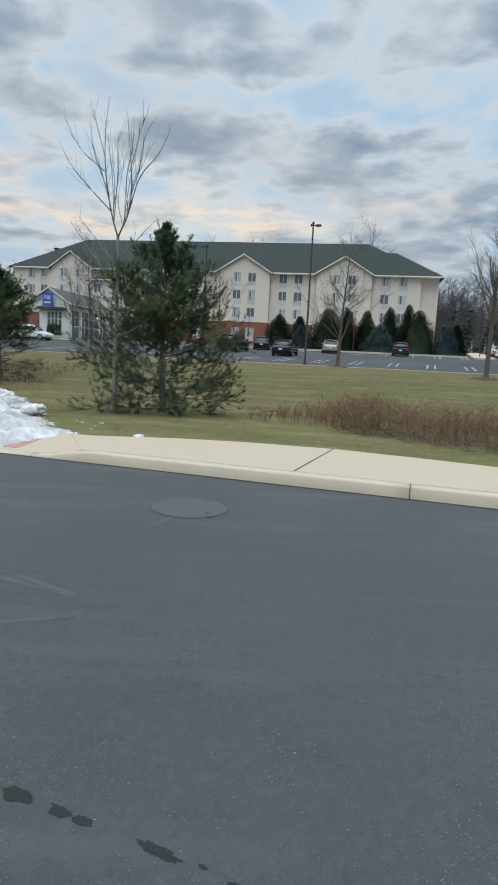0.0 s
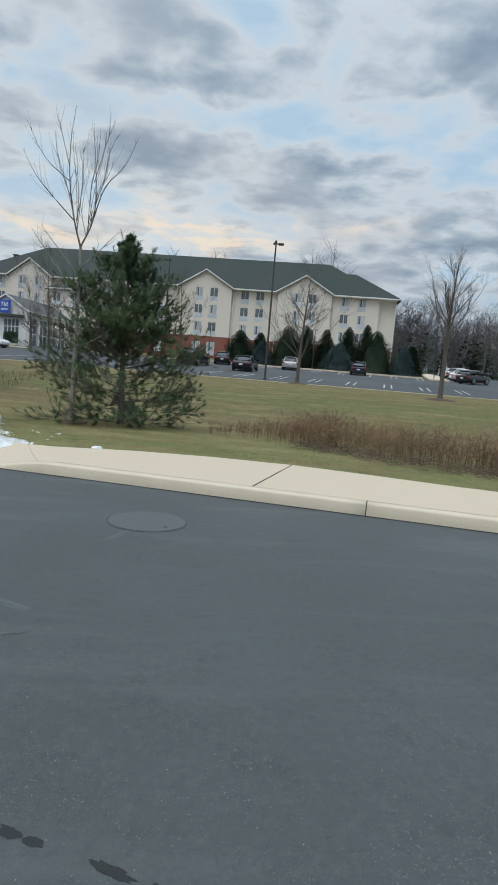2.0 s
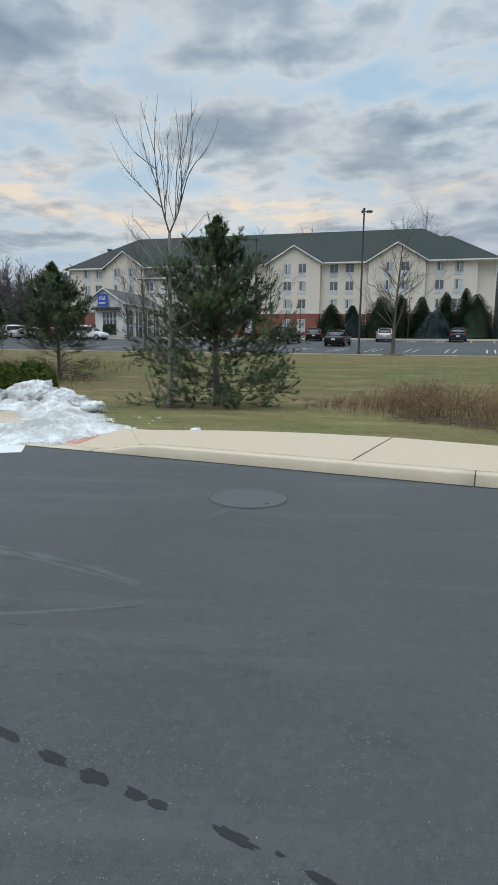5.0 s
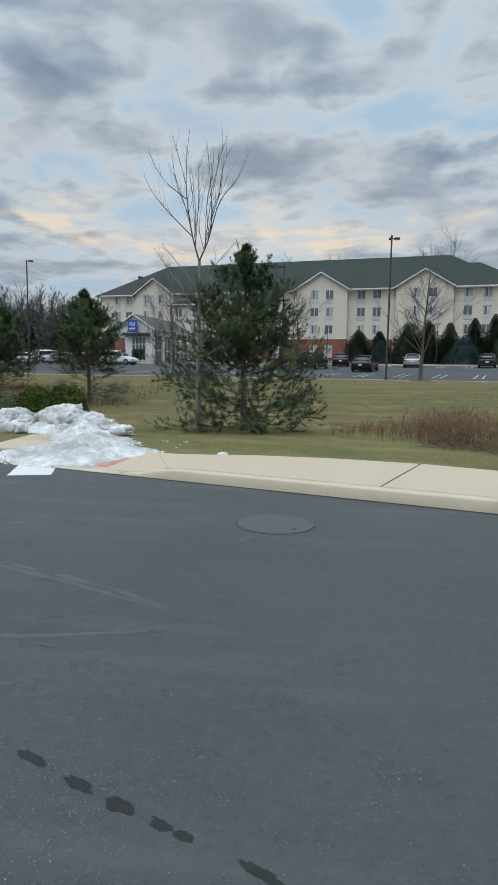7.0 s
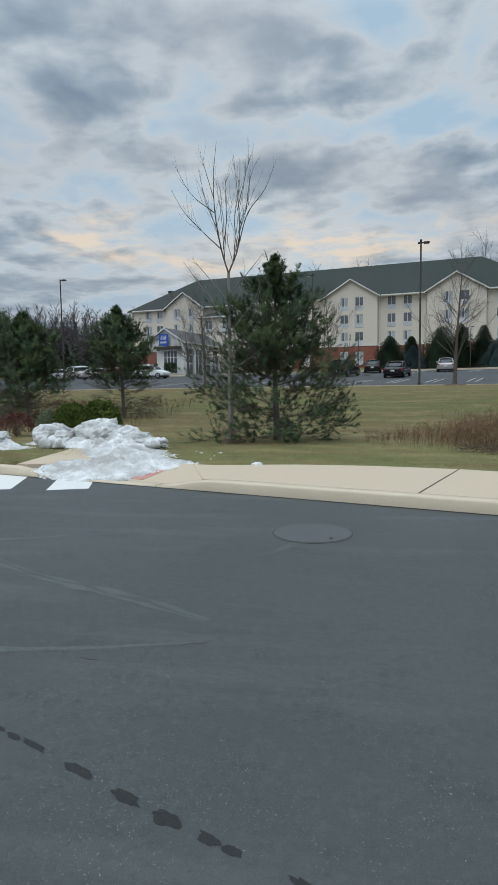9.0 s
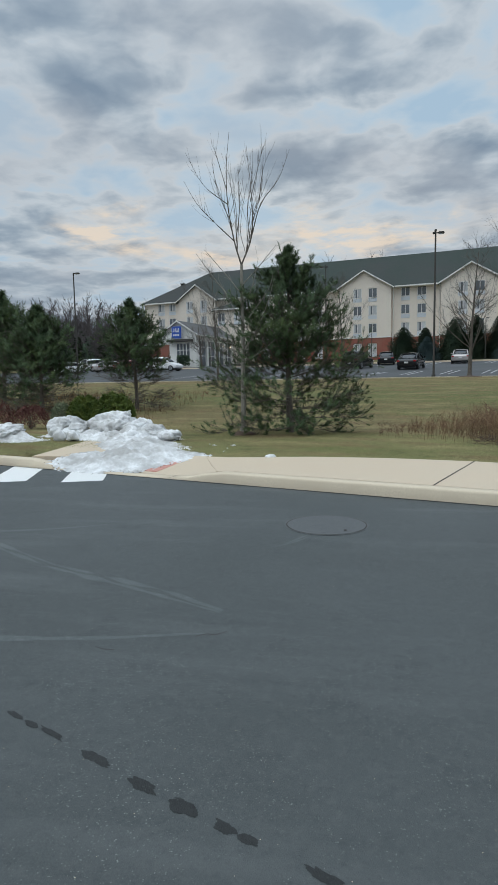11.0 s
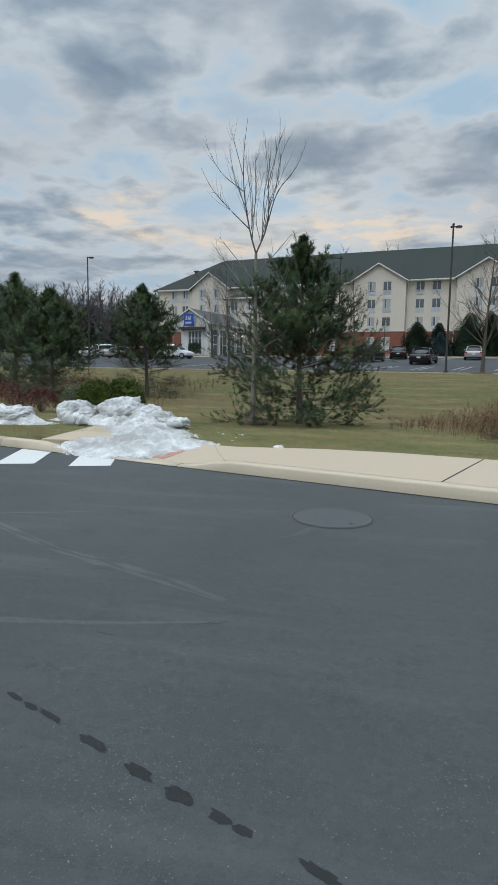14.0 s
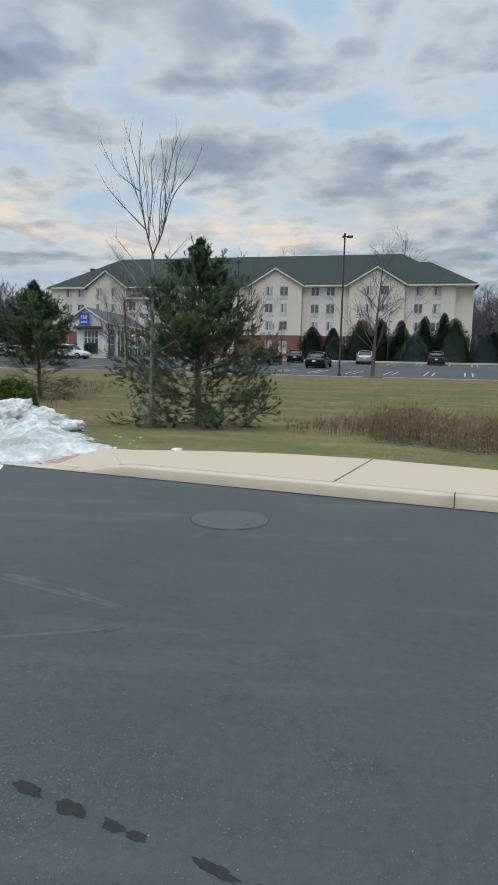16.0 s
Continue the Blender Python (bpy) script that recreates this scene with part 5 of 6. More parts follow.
def build_reeds():
    rnd = random.Random(8)
    s = Soup()
    for _ in range(6600):
        r = rnd.uniform(-1.9, 11)
        lo = lerp_table([(-1, 5.4), (.5, 4.8), (2.5, 3.75), (5, 3.3), (11, 3.0)], r)
        sd = rnd.triangular(lo, lo + 4.0, lo + 1.2)
        if r < -.4 and rnd.random() < .7:
            continue
        p = kp(r, sd)
        cl = noise.noise((p.x * .9, p.y * .9, 3.3))
        if cl < -.12 and rnd.random() < .7:
            continue
        z = land(p.x, p.y)
        h = rnd.uniform(.35, .8) * (1 + .3 * cl) * lerp_table([(-2, .4), (-.4, .75), (.6, 1.0), (11, 1.0)], r)
        p.z = z - .02
        lean = Vector((rnd.gauss(0, .16), rnd.gauss(0, .16), 1)).normalized()
        a = rnd.uniform(0, math.tau)
        sv = Vector((math.cos(a), math.sin(a), 0))
        tip = p + lean * h
        s.blade(p, tip, .003, sv)
        for _ in range(rnd.randint(5, 9)):
            g = rnd.uniform(.35, 1)
            q = p.lerp(tip, g)
            d = Vector((rnd.gauss(0, .6), rnd.gauss(0, .6), rnd.uniform(.2, 1))).normalized()
            s.blade(q, q + d * rnd.uniform(.05, .18), rnd.uniform(.003, .007), d.orthogonal().normalized())
    tagged(s.make("dry_reeds", REED), "bed of dry reddish-brown weeds in the swale", "dry weeds", kind="stuff")
    # tangled dead stems and thatch at the foot of the bed and under the pines
    s = Soup()
    for _ in range(2600):
        r = rnd.uniform(0.4, 11)
        lo = lerp_table([(-1, 5.3), (.5, 4.7), (2.5, 3.65), (5, 3.2), (11, 2.9)], r)
        p = kp(r, lo + rnd.uniform(0, 1.1))
        p.z = land(p.x, p.y) + rnd.uniform(0, .14)
        a = rnd.uniform(0, math.tau)
        d = Vector((math.cos(a), math.sin(a), rnd.uniform(-.1, .5)))
        s.blade(p, p + d * rnd.uniform(.1, .35), .006, d.orthogonal().normalized())
    tagged(s.make("dead_stems", MULCH), "dark tangle of fallen dead stems", "dead stems", kind="stuff")
    # tawny brush on the bank behind the snow
    s = Soup()
    for _ in range(9000):
        x, y = rnd.uniform(-25, -8.0), rnd.uniform(19, 31)
        if noise.noise((x * .35, y * .35, 9)) < -.05 - .02 * (x + 12):
            continue
        p = Vector((x, y, land(x, y) - .02))
        h = rnd.uniform(.12, .45) if x > -12 else rnd.uniform(.2, .65)
        if x > -10.5 and rnd.random() < .75:
            continue
        d = Vector((rnd.gauss(0, .25), rnd.gauss(0, .25), 1)).normalized()
        a = rnd.uniform(0, math.tau)
        s.blade(p, p + d * h, .012, Vector((math.cos(a), math.sin(a), 0)))
        q = p + d * h * rnd.uniform(.3, .8)
        e = Vector((rnd.gauss(0, 1), rnd.gauss(0, 1), .6)).normalized()
        s.blade(q, q + e * .2, .01, e.orthogonal().normalized())
    tagged(s.make("tawny_brush", REED), "tawny dry brush on the bank", "dry brush", kind="stuff")


def build_far_woods():
    """Leafless woods behind and beside the hotel."""
    rnd = random.Random(21)
    s = Soup()
    def bare(p, h):
        lean = Vector((rnd.gauss(0, .05), rnd.gauss(0, .05), 1)).normalized()
        s.tube([p, p + lean * h * .5, p + lean * h * .95], [.10, .07, .02], 4)
        for _ in range(46):
            f = rnd.uniform(.18, .95)
            q = p + lean * h * f
            a, tl = rnd.uniform(0, math.tau), radians(rnd.uniform(15, 60))
            d = Vector((math.cos(a) * math.sin(tl), math.sin(a) * math.sin(tl), math.cos(tl)))
            L = h * rnd.uniform(.12, .3) * (1.25 - .7 * f)
            s.blade(q, q + d * L, rnd.uniform(.03, .06), d.orthogonal().normalized())
            for _ in range(6):
                g = q + d * L * rnd.uniform(.3, .95)
                e = (d + Vector((rnd.gauss(0, .5), rnd.gauss(0, .5), rnd.gauss(.25, .4)))).normalized()
                s.blade(g, g + e * L * rnd.uniform(.3, .7), rnd.uniform(.02, .04), e.orthogonal().normalized())
    for _ in range(520):      # right of the hotel
        u, q = rnd.uniform(14, 110), rnd.uniform(128, 175)
        p = hpnt(u, q)
        bare(Vector((p.x, p.y, land(p.x, p.y))), rnd.uniform(11, 17.5))
    for _ in range(420):      # left of the hotel
        u, q = rnd.uniform(-150, -66), rnd.uniform(96, 145)
        p = hpnt(u, q)
        bare(Vector((p.x, p.y, land(p.x, p.y))), rnd.uniform(9, 15))
    for u, q, h in ((-27, 118, 21), (-24, 119, 20), (-3, 118, 22), (-1, 119, 23), (2, 120, 21), (-44, 118, 19), (-48, 117, 18), (-20, 121, 19)):
        p = hpnt(u, q)
        bare(Vector((p.x, p.y, land(p.x, p.y))), h)
    for _ in range(520):      # undergrowth along the edges of the woods
        u, q = (rnd.uniform(16, 110), rnd.uniform(124, 150)) if rnd.random() < .5 else (rnd.uniform(-150, -64), rnd.uniform(92, 120))
        p = hpnt(u, q)
        bare(Vector((p.x, p.y, land(p.x, p.y) - .5)), rnd.uniform(4, 8))
    tagged(s.make("far_woods", TWIG), "leafless brown-grey woods in the distance", "woods", kind="stuff")
    s = Soup()
    for _ in range(90):
        if rnd.random() < .45:
            u, q, h = rnd.uniform(13, 70), rnd.uniform(118, 128), rnd.uniform(6, 11)
        else:
            u, q, h = rnd.uniform(-140, -64), rnd.uniform(90, 98), rnd.uniform(4, 8)
        p = hpnt(u, q)
        z = land(p.x, p.y)
        for _ in range(150):
            f = 1 - math.sqrt(rnd.random())
            a = rnd.uniform(0, math.tau)
            r = h * .2 * (1 - f) + .1
            c = Vector((p.x + r * math.cos(a), p.y + r * math.sin(a), z + f * h))
            d = Vector((math.cos(a), math.sin(a), rnd.uniform(-.4, .4))).normalized()
            s.blade(c, c + d * rnd.uniform(.5, 1.0), .25, Vector((-math.sin(a), math.cos(a), .3)))
    tagged(s.make("far_evergreens", FIR), "dark evergreens at the foot of the woods", "woods", kind="stuff")


young_tree()
pine("pine_tree", -2.13, 14.79, 4.55, 2.0, 31, tufts=8500, per=34, nw=.006, needle=.088, label="young dark-green pine with sparse lower limbs", thin=.34)
pine("pine_tree", -10.1, 24.1, 4.7, 1.5, 32, tufts=1500, needle=.15, nw=.011, per=24, label="ragged young pine behind the snow heap", profile=[(0, .7), (.12, 1.2), (.3, 1.05), (.45, 1.0), (.6, .92), (.70, .62), (.8, .34), (.9, .16), (1, .02)], lower=.5, bare=.26, thin=.45)
pine("pine_tree", -14.2, 23.4, 4.7, 2.2, 33, tufts=2300, needle=.15, nw=.011, per=22, label="broad young pine above the brush bank", bare=.16, thin=.30)
pine("pine_tree", -19.5, 28.5, 5.9, 2.6, 34, tufts=2300, needle=.2, nw=.013, per=18, label="dark pine further along the bank")
bare_tree("bare_tree", 5.69, 39.54, 7.9, .13, 41, fork=.26, spread=60, limbs=13, label="leafless tree with rounded crown beside the lot", twigs=9, min_r=.005)
bare_tree("bare_tree", 12.06, 30.67, 7.3, .135, 42, fork=.46, spread=40, limbs=12, label="leafless upright tree on the grass bank", twigs=9, min_r=.0045)
bare_tree("bare_tree", -11.7, 43.7, 8.6, .10, 43, fork=.24, spread=56, limbs=13, label="leafless slender tree at the lot edge", twigs=9, min_r=.005)
bare_tree("bare_tree", -21.2, 71.5, 7.8, .13, 44, fork=.25, spread=52, limbs=14, label="leafless spreading tree on the island", twigs=9, min_r=.006, mulch=False)
bare_tree("bare_tree", -4.6, 84.0, 11.5, .14, 45, fork=.3, spread=40, limbs=12, label="leafless tree before the hotel wall", twigs=9, min_r=.007)
bare_tree("bare_tree", 30.5, 66.0, 8.0, .13, 46, fork=.3, spread=42, limbs=8, label="leafless tree beside parked cars", twigs=9, min_r=.006)
for u, q, w, h, blue in ((-10.5, 79, 3.4, 4.3, 0), (-7.9, 80, 2.2, 4.2, 0), (-7.4, 77, 2.3, 3.0, 1), (-4.3, 80, 4.4, 5.3, 0), (-1.8, 80, 2.8, 5.5, 0), (.8, 80, 2.5, 5.2, 0), (2.5, 77, 3.2, 3.6, 1), (3.7, 80, 2.9, 5.7, 0), (6.1, 81, 2.1, 6.2, 0), (7.3, 79, 4.5, 5.4, 0), (10.7, 77.5, 2.9, 3.6, 1), (11.9, 79, 1.8, 3.8, 0)):
    if blue:
        fir("blue_spruce", u, q, h, w, int(u * 10) + 500, SPRUCE, "small blue-green spruce at the hotel wall", 7000, "hotel evergreens")
    else:
        fir("evergreen_tree", u, q, h, w * 1.25, int(u * 10) + 500, FIR, "dense dark evergreen before the hotel wall", 14000, "hotel evergreens")
shrub("evergreen_shrub", -9.6, 18.4, 1.15, .85, 61, SHRUB, "rounded yellow-green evergreen shrub behind snow", 5200, .05)
shrub("evergreen_shrub", -8.95, 19.2, 1.55, .95, 62, SHRUB, "rounded yellow-green evergreen shrub behind snow", 5200, .05)
shrub("evergreen_shrub", -10.35, 18.2, .8, .65, 63, GREYSHRUB, "small grey-green shrub behind snow", 1200)
shrub("red_shrub", -11.0, 14.6, 2.2, .9, 64, REDSHRUB, "leafless dark red twiggy shrub", 2600, .03)
shrub("red_shrub", -9.75, 15.4, 1.2, .6, 65, REDSHRUB, "leafless dark red twiggy shrub", 1300, .03)
build_grass()
build_reeds()
build_far_woods()


# ---------------------------------------------------------------- snow heap
def build_snow():
    bumps = [(-6.05, 13.25, .85, .5, .22), (-7.5, 13.4, .65, .42, .18), (-3.95, 9.15, .5, .45, .09), (-3.5, 9.65, .45, .3, .08), (-4.5, 10.7, .9, 1.0, .15), (-5.0, 11.5, .8, .7, .14), (-3.65, 10.15, .75, .42, .10),
             (-4.95, 12.75, .6, .4, .22), (-5.3, 12.1, .8, .5, .15), (-5.6, 12.6, .7, .4, .18), (-4.55, 9.25, .85, .5, .13), (-4.1, 9.75, .8, .5, .13), (-5.15, 9.75, .5, .5, .08), (-6.5, 12.8, .6, .4, .16), (-8.75, 12.35, 1.05, .42, .34), (-9.6, 12.5, .8, .4, .3), (-10.8, 12.9, .9, .5, .30)]
    n_x, n_y, x0, x1, y0, y1 = 300, 210, -12.2, -2.6, 8.5, 14.9
    def height(x, y):
        a = 0
        for bx, by, rx, ry, h in bumps:
            d = ((x - bx) / rx) ** 2 + ((y - by) / ry) ** 2
            a = max(a, h * max(0, 1 - d * d * .45) ** .6) if h > .45 else a + h * math.exp(-d * 1.5) * (1 if d < 4 else 0)
        if a > .02:
            rug = min(1, a * 3.5)
            a += rug * (.14 * noise.noise((x * 2.3, y * 2.3, 0)) - .16 * abs(noise.noise((x * 3.4, y * 4.6, 2))) + .08 * noise.noise((x * 7, y * 8, 4)) - .05 * abs(noise.noise((x * 11, y * 13, 6))) + .05) + .03 * noise.noise((x * 17, y * 19, 5)) - .03 * abs(noise.noise((x * 26, y * 29, 8))) + .012 * noise.noise((x * 45, y * 45, 3))
        return a - .035
    vid, verts, faces = {}, [], []
    H = [[height(x0 + (x1 - x0) * i / n_x, y0 + (y1 - y0) * j / n_y) for i in range(n_x + 1)] for j in range(n_y + 1)]
    def vert(i, j):
        if (i, j) not in vid:
            x, y = x0 + (x1 - x0) * i / n_x, y0 + (y1 - y0) * j / n_y
            r, s = ks(x, y)
            g = land(x, y) if s > walk_back(r) else (kerb_top(r) + (s / 1.6) * (.15 - kerb_top(r)) if s > 0 else 0)
            vid[i, j] = len(verts)
            verts.append((x, y, max(g, 0) + max(H[j][i], -.03)))
        return vid[i, j]
    for j in range(n_y):
        for i in range(n_x):
            if max(H[j][i], H[j][i + 1], H[j + 1][i], H[j + 1][i + 1]) > 0:
                faces.append((vert(i, j), vert(i + 1, j), vert(i + 1, j + 1), vert(i, j + 1)))
    tagged(sheet("snow_bank", verts, faces, SNOW, smooth=True), "melting heap of grubby ploughed snow on the pavement", "snow")
    # grit and leaf litter left along the melting edge
    gr, g = random.Random(71), Soup()
    for j in range(1, n_y):
        for i in range(1, n_x):
            if -.03 < H[j][i] < .012 and max(H[j][i - 1], H[j][i + 1], H[j - 1][i], H[j + 1][i]) > 0 and gr.random() < .6:
                x, y = x0 + (x1 - x0) * (i + gr.gauss(0, .8)) / n_x, y0 + (y1 - y0) * (j + gr.gauss(0, .8)) / n_y
                q = Vector(verts[vid[i, j]]) if (i, j) in vid else None
                if q is None:
                    continue
                r0, b = gr.uniform(.004, .013), len(g.v)
                up = q.z + .03 - max(H[j][i], -.03) - .028
                g.v += [Vector((x + r0 * gr.uniform(.6, 1.3) * math.cos(w), y + r0 * gr.uniform(.6, 1.3) * math.sin(w), up)) for w in (0, 1.3, 2.5, 3.8, 5.0)]
                g.v.append(Vector((x, y, up + r0 * .6)))
                g.f += [(b + w, b + (w + 1) % 5, b + 5) for w in range(5)]
    tagged(g.make("snow_grit", MULCH), "dark grit and litter along the melting snow edge", "grit", kind="stuff")
    # frozen chunks thrown up on the pile, propped on one another
    rnd = random.Random(70)
    chunks = [(-6.15, 13.25, .62, .42, .34, .26), (-5.45, 13.0, .42, .32, .24, .2), (-7.5, 13.4, .50, .36, .30, .2), (-7.05, 13.1, .3, .22, .2, .14), (-4.95, 12.75, .36, .28, .18, .16), (-4.5, 12.45, .28, .2, .13, .1), (-8.6, 12.3, .55, .3, .2, .16), (-9.5, 12.4, .5, .3, .18, .14)]
    for k in range(26):
        a = rnd.uniform(0, 1)
        chunks.append((-7.6 + 3.4 * a + rnd.gauss(0, .15), 13.1 - 1.0 * a + rnd.gauss(0, .35), *[rnd.uniform(.06, .18) for _ in range(3)], .1))
    for k, (x, y, rx, ry, rz, up) in enumerate(chunks):
        bm = bmesh.new()
        bmesh.ops.create_icosphere(bm, subdivisions=5 if rx > .25 else 3, radius=1)
        for v in bm.verts:
            q = v.co.copy()
            f = 1 + .32 * noise.noise(q * 1.3 + Vector((k * 3.1, 0, 0))) + .16 * noise.noise(q * 3.1 + Vector((0, k * 2.3, 0))) - .16 * abs(noise.noise(q * 5.2 + Vector((0, 0, k)))) + .09 * noise.noise(q * 9) + .06 * noise.noise(q * 19) + .035 * noise.noise(q * 37)
            v.co = Vector((q.x * f * rx, q.y * f * ry, max(-.55, q.z) * f * rz))
        ob = tagged(part("snow_chunk", bm, SNOW, smooth=True), "frozen grubby snow chunk on the ploughed pile", "snow", "snow chunks")
        ob.matrix_basis = pose(x, y, land(x, y) + up, rnd.uniform(-12, 12), rnd.uniform(-12, 12), rnd.uniform(-25, 25))
    rnd = random.Random(77)
    for k in range(9):
        bm = bmesh.new()
        bmesh.ops.create_icosphere(bm, subdivisions=3, radius=1)
        for v in bm.verts:
            v.co *= 1 + .3 * noise.noise(v.co * 1.7 + Vector((k, 0, 0)))
        x, y = (-1.77, 9.84) if k == 0 else (rnd.uniform(-4.6, -2.4), rnd.uniform(10.4, 12.6))
        r = .075 if k == 0 else rnd.uniform(.012, .035)
        if k and ks(x, y)[1] < 1.7:
            continue
        ob = tagged(part("snow_lump", bm, SNOW, smooth=True), "small melting lump of snow on the grass", "snow", "loose snow lumps")
        ob.matrix_basis = pose(x, y, land(x, y) + r * .3, 0, 0, k * 40) @ Matrix.Diagonal((r * 1.3, r, r * .6, 1))


build_snow()


# ---------------------------------------------------------------- lamp posts
def lamp_post(x, y, z, h, label, arm=.55, turn=0, r=.075, twin=False):
    t = thing("lamp_post", pose(x, y, z, 0, 0, turn), label, "street lamp")
    bm = bmesh.new()
    cyl(bm, r, r * .72, 0, h, 10)
    part("pole", bm, STEEL, t)
    bm = bmesh.new()
    cyl(bm, r * 2.0, r * 1.8, -.4, .14, 16)
    part("footing", bm, STEEL, t)
    part("arm", box(bmesh.new(), 0, arm * .45, -.03, .03, h - .12, h - .04), STEEL, t)
    bm = bmesh.new()
    box(bm, arm * .3, arm, -.14, .14, h - .15, h - .02, .03)
    head = part("head", bm, STEEL, t)
    part("lens", box(bmesh.new(), arm * .4, arm * .92, -.1, .1, h - .165, h - .15), CLEARLENS, head)
    if twin:
        part("head", box(bmesh.new(), -arm * .34, -arm * .08, -.12, .12, h - .15, h - .02, .03), STEEL, t)
        part("cap", box(bmesh.new(), -r, r, -r, r, h, h + .14, .02), STEEL, t)
    return t


lamp_post(3.75, 42.1, 1.38, 9.5, "tall dark twin-headed lamp post at the lot edge", .55, twin=True)
lamp_post(-28.17, 53.05, 1.75, 10.0, "tall dark lamp post in the parking lot", .6)
lamp_post(-4.9, 59.8, 2.25, 10.0, "tall dark twin-headed lamp post in the middle of the lot", .6, 180, twin=True)
lamp_post(-45, 66, 2.3, 10.0, "tall dark lamp post further in the lot", .6)
lamp_post(-.6, 77.0, 3.25, 4.6, "slim dark post by the hotel walk", .3, r=.05)
lamp_post(12.6, 75.5, 3.2, 5.0, "slim dark post by the hotel walk", .3, r=.05)
lamp_post(25.9, 68.5, 2.75, 5.2, "slim dark post by the concrete path", .3, r=.05)


# ---------------------------------------------------------------- cars
def car_paint(name, a, b, metal=.3, rough=.28):
    return material(name, a, b, 3, rough, metal=metal, spec=.6)


def loft(sections):
    """A closed body through rings of equal length."""
    bm = bmesh.new()
    R = [[bm.verts.new(p) for p in ring] for ring in sections]
    n = len(R[0])
    for a, b in zip(R, R[1:]):
        for k in range(n):
            bm.faces.new((a[k], a[(k + 1) % n], b[(k + 1) % n], b[k]))
    bm.faces.new(R[0][::-1]), bm.faces.new(R[-1])
    return bm


def car(x, y, z, heading, style, paint, label, group="parked cars"):
    """A parked car that faces along its +x; style: sedan, suv or hatch."""
    L, W, belt, roof = {"sedan": (4.7, 1.82, .93, 1.45), "suv": (4.6, 1.86, 1.08, 1.74), "hatch": (4.2, 1.76, .98, 1.53)}[style]
    t = thing("car", pose(x, y, z, radians(0), -math.degrees(math.atan(.0543)) * math.sin(radians(heading + 10)), heading), label, "car", group)
    lo = .24
    # body: rings along the length, (x, half width, bottom, top)
    if style == "sedan":
        prof = [(-L / 2, .80, .42, .80), (-L / 2 + .10, .87, .30, .96), (-L / 2 + .75, .91, lo, 1.0), (-.6, .91, lo, belt), (.9, .91, lo, belt), (1.55, .90, lo, .88), (L / 2 - .25, .84, .28, .74), (L / 2, .70, .36, .60)]
    else:
        prof = [(-L / 2, .82, .45, belt - .1), (-L / 2 + .08, .89, .32, belt), (-1.2, .93, lo + .02, belt), (.9, .93, lo + .02, belt), (1.35, .92, lo + .02, belt - .04), (L / 2 - .25, .86, .30, belt - .2), (L / 2, .72, .38, belt - .36)]
    k = W / 1.82
    rings = []
    for px, hw, b, tp in prof:
        hw *= k
        m = (b + tp) / 2
        rings.append([(px, y_ * hw, z_) for y_, z_ in ((-.86, b), (-1, b + .1), (-1.0, m), (-.97, tp - .1), (-.86, tp), (.86, tp), (.97, tp - .1), (1.0, m), (1, b + .1), (.86, b))])
    def round_off(ob, levels=2):
        ob.data.polygons.foreach_set("use_smooth", [True] * len(ob.data.polygons))
        md = ob.modifiers.new("round", "SUBSURF")
        md.levels = md.render_levels = levels
        return ob
    body = round_off(part("body", loft(rings), paint, t))
    if style == "sedan":
        cab = [(-1.72, .66, belt, belt + .04), (-1.05, .62, belt, roof - .06), (-.55, .61, belt, roof), (.15, .61, belt, roof - .02), (.5, .63, belt, roof - .10), (1.38, .70, belt - .04, belt + .01)]
    elif style == "suv":
        cab = [(-2.2, .74, belt, belt + .06), (-2.0, .68, belt, roof - .10), (-1.6, .66, belt, roof), (.1, .66, belt, roof - .02), (.5, .67, belt, roof - .12), (1.15, .76, belt - .03, belt + .02)]
    else:
        cab = [(-1.98, .70, belt, belt + .06), (-1.7, .64, belt, roof - .12), (-1.2, .62, belt, roof), (.2, .62, belt, roof - .03), (.55, .64, belt, roof - .12), (1.25, .72, belt - .03, belt + .02)]
    def cabin(gr, zlo=0, zhi=0):
        rr = []
        for px, hw, b, tp in cab:
            hw *= k
            rr.append([(px, y_ * (hw + gr), z_) for y_, z_ in ((-1.22 if tp - b > .2 else -1.1, b), (-1.06, b + (tp - b) * .72 + gr), (-.9, tp + gr), (.9, tp + gr), (1.06, b + (tp - b) * .72 + gr), (1.22 if tp - b > .2 else 1.1, b))])
        return loft(rr)
    round_off(part("greenhouse", cabin(0), CARGLASS, body, "dark glass windows"), 1)
    # roof skin and pillars over the glass
    bm = bmesh.new()
    mid = cab[1:-1]
    g = []
    for px, hw, b, tp in mid:
        hw *= k
        g.append([bm.verts.new((px, y_ * hw * 1.02, z_)) for y_, z_ in ((-1.07, b + (tp - b) * .76), (-.92, tp + .012), (0, tp + .03), (.92, tp + .012), (1.07, b + (tp - b) * .76))])
    for a, b_ in zip(g, g[1:]):
        for i in range(4):
            bm.faces.new((a[i], a[i + 1], b_[i + 1], b_[i]))
    round_off(part("roof", bm, paint, body), 1)
    for px, (px2, hw2, b2, t2), (px1, hw1, b1, t1) in ((0, cab[1], cab[0]), (1, cab[-2], cab[-1])):
        for sg in (-1, 1):
            s = Soup()
            s.tube([Vector((px1, sg * hw1 * k * 1.12, b1 + .02)), Vector((px2, sg * hw2 * k * 1.02, t2 - .02))], [.06, .05], 6)
            s.make("pillar", paint, body)
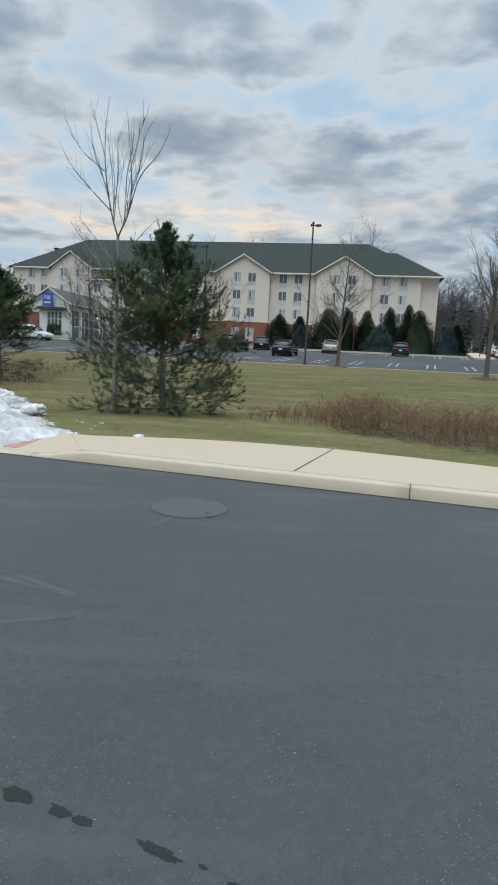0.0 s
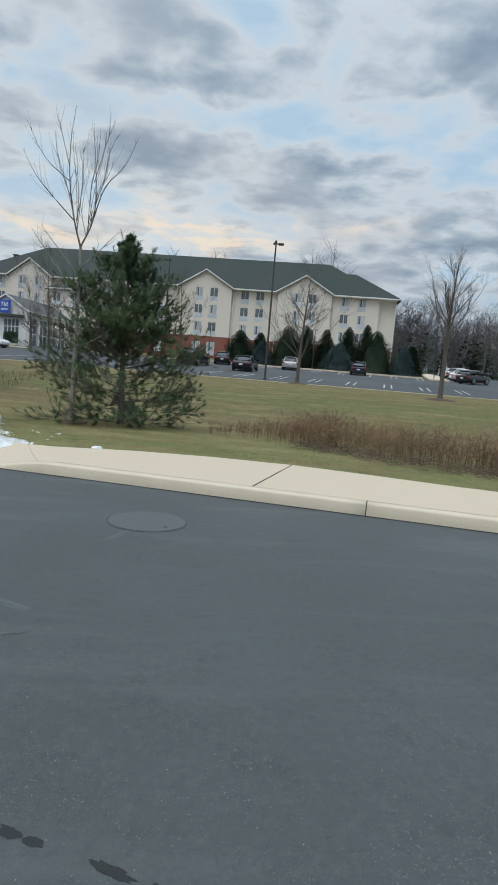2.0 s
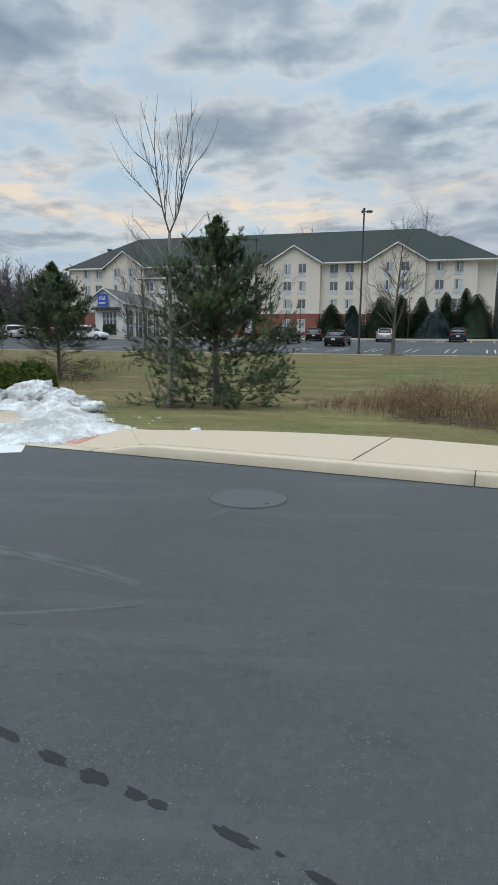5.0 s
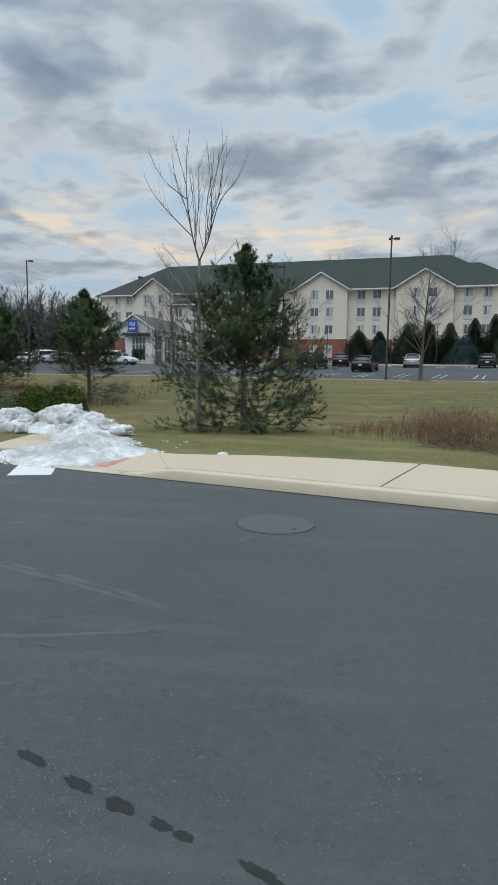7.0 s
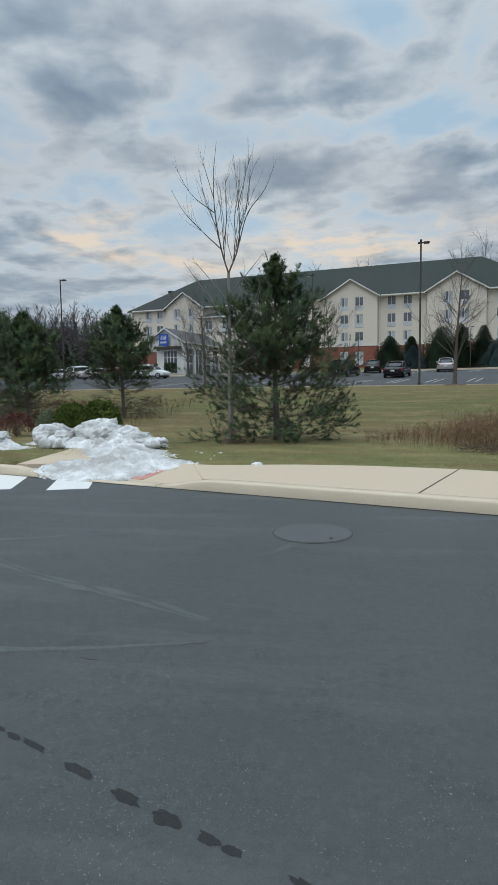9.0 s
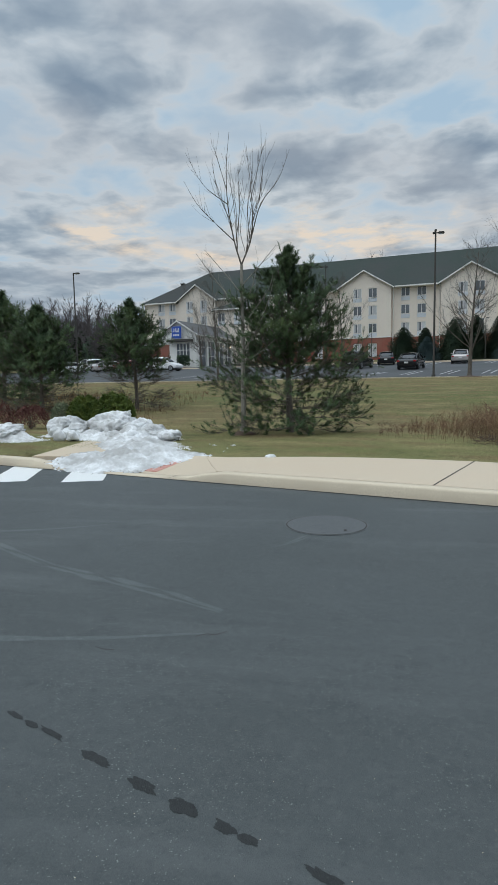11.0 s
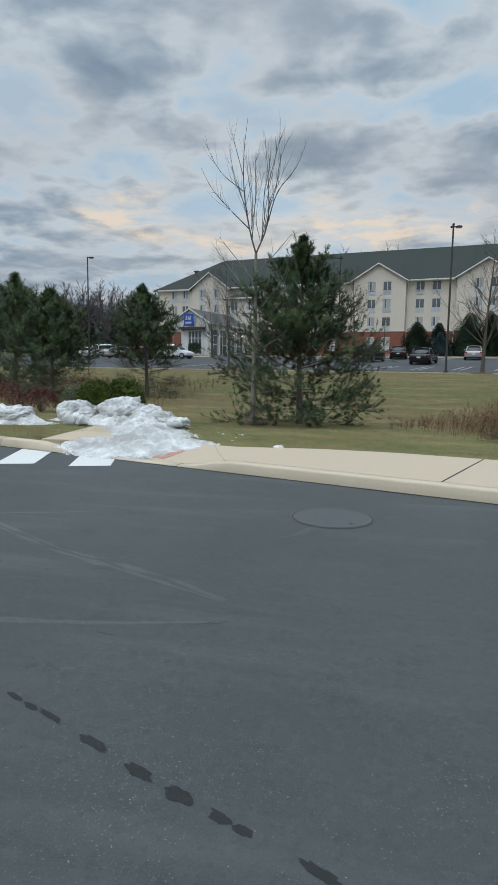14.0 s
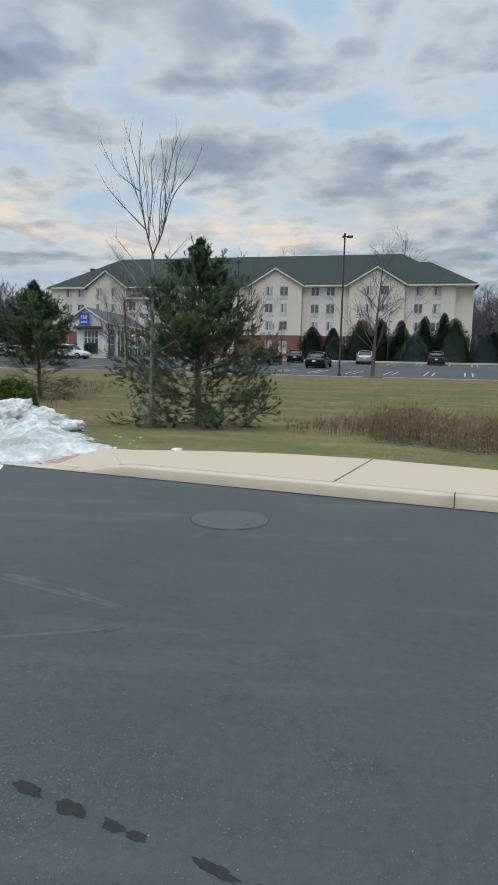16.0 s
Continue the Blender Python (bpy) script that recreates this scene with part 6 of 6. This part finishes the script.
    for sg in (-1, 1):
        s = Soup()
        s.tube([Vector((-.25, sg * .72 * k * 1.06, belt)), Vector((-.22, sg * .63 * k * 1.05, roof - .1))], [.05, .045], 6)
        s.make("pillar", BLACKTRIM, body)
        part("mirror", box(bmesh.new(), .95, 1.1, min(sg * .92, sg * 1.08) * k, max(sg * .92, sg * 1.08) * k, belt, belt + .14, .03), paint, body)
        zt = belt - .28 if style != "sedan" else .72
        part("tail_light", box(bmesh.new(), -L / 2 - .012, -L / 2 + .16, min(sg * .6, sg * .84) * k, max(sg * .6, sg * .84) * k, zt, zt + (.13 if style == "sedan" else .2), .02), REDLENS, body)
        part("headlight", box(bmesh.new(), L / 2 - .22, L / 2 - .03, min(sg * .48, sg * .78) * k, max(sg * .48, sg * .78) * k, .58, .70, .02), CLEARLENS, body)
        for e in (-1, 1):
            part("door_handle", box(bmesh.new(), e * .5 - .3, e * .5 - .12, sg * .935 * k - .02, sg * .935 * k + .02, belt - .14, belt - .11), BLACKTRIM, body)
    part("rear_bumper", box(bmesh.new(), -L / 2 - .05, -L / 2 + .2, -.78 * k, .78 * k, .34, .55, .05), paint if style == "sedan" else BLACKTRIM, body)
    part("plate", box(bmesh.new(), -L / 2 - .062, -L / 2 - .03, -.16, .16, .58, .72), WHITE, body)
    part("under_tray", box(bmesh.new(), -L / 2 + .3, L / 2 - .3, -.7, .7, .18, .34), BLACKTRIM, t)
    wr = .33 if style == "sedan" else .36
    for wx in (-L / 2 + .92, L / 2 - .88):
        for sg in (-1, 1):
            m = pose(wx, sg * (W / 2 - .10), wr, 90, 0, 0)
            bm = bmesh.new()
            cyl(bm, wr, wr, -.11, .11, 22)
            bmesh.ops.bevel(bm, geom=[e for e in bm.edges if abs(e.verts[0].co.z - e.verts[1].co.z) < .01], offset=.03, segments=2, affect="EDGES")
            tyre = part("wheel", bm, RUBBER, t)
            tyre.matrix_basis = m
            bm = bmesh.new()
            cyl(bm, wr * .66, wr * .6, .0, .125, 18)
            cyl(bm, wr * .66, wr * .6, -.125, .0, 18)
            part("rim", bm, ALLOY, tyre)
            for a in range(5):
                o = part("spoke", box(bmesh.new(), .03, wr * .6, -.025, .025, -.13, .13), BLACKTRIM, tyre)
                o.matrix_basis = pose(0, 0, 0, 0, 0, a * 72)
    return t


BLACKCAR = car_paint("black_paint", (.006, .006, .007), (.010, .010, .011), 0, .16)
GREYCAR = car_paint("dark_grey_paint", (.016, .017, .019), (.024, .025, .027), 0, .18)
SILVERCAR = car_paint("silver_paint", (.50, .46, .45), (.44, .41, .40), .5)
BLUECAR = car_paint("dark_blue_paint", (.018, .024, .048), (.014, .02, .04), 0, .18)
WHITECAR = car_paint("white_paint", (.78, .78, .78), (.70, .70, .70), 0)
REDCAR = car_paint("dark_red_paint", (.22, .03, .03), (.16, .02, .02))


def park(x, y, heading, style, paint, label):
    car(x, y, lot_z(hq(x, y)[1]), heading, style, paint, label)


park(3.1, 56.3, 76, "sedan", BLACKCAR, "black sedan parked in the lot")
park(-1.8, 60.4, 70, "suv", GREYCAR, "dark grey sport utility parked in the lot")
park(1.1, 69.3, 87, "sedan", BLACKCAR, "black car parked beside the hotel path")
park(8.75, 67.0, 81, "sedan", SILVERCAR, "pinkish silver sedan parked in the lot")
park(16.4, 66.6, 76, "hatch", BLUECAR, "dark blue hatchback parked at the far row")
park(-25.3, 69.3, -12, "suv", WHITECAR, "white crossover parked near the entrance")
park(-28.4, 71.6, -15, "hatch", GREYCAR, "dark hatchback parked near the entrance")
park(-31.0, 72.5, -20, "sedan", REDCAR, "dark red car parked near the entrance")
park(-34.2, 73.4, 60, "sedan", SILVERCAR, "silver sedan parked in the row")
park(-38.2, 77.6, 60, "suv", WHITECAR, "white sport utility parked in the row")
park(-38.4, 70.6, 62, "hatch", WHITECAR, "white hatchback parked behind the pines")
park(-43.0, 74.0, 62, "sedan", GREYCAR, "grey sedan parked behind the pines")
park(28.3, 63.2, 32, "hatch", GREYCAR, "dark green-grey sport utility parked side on")
park(29.6, 67.2, 32, "sedan", SILVERCAR, "silver sedan in the row of parked cars")
park(30.9, 71.2, 32, "sedan", WHITECAR, "white sedan in the row of parked cars")
park(32.2, 75.7, 32, "hatch", SILVERCAR, "silver hatchback in the row of parked cars")
park(33.5, 80.2, 32, "sedan", WHITECAR, "white sedan further along the row")
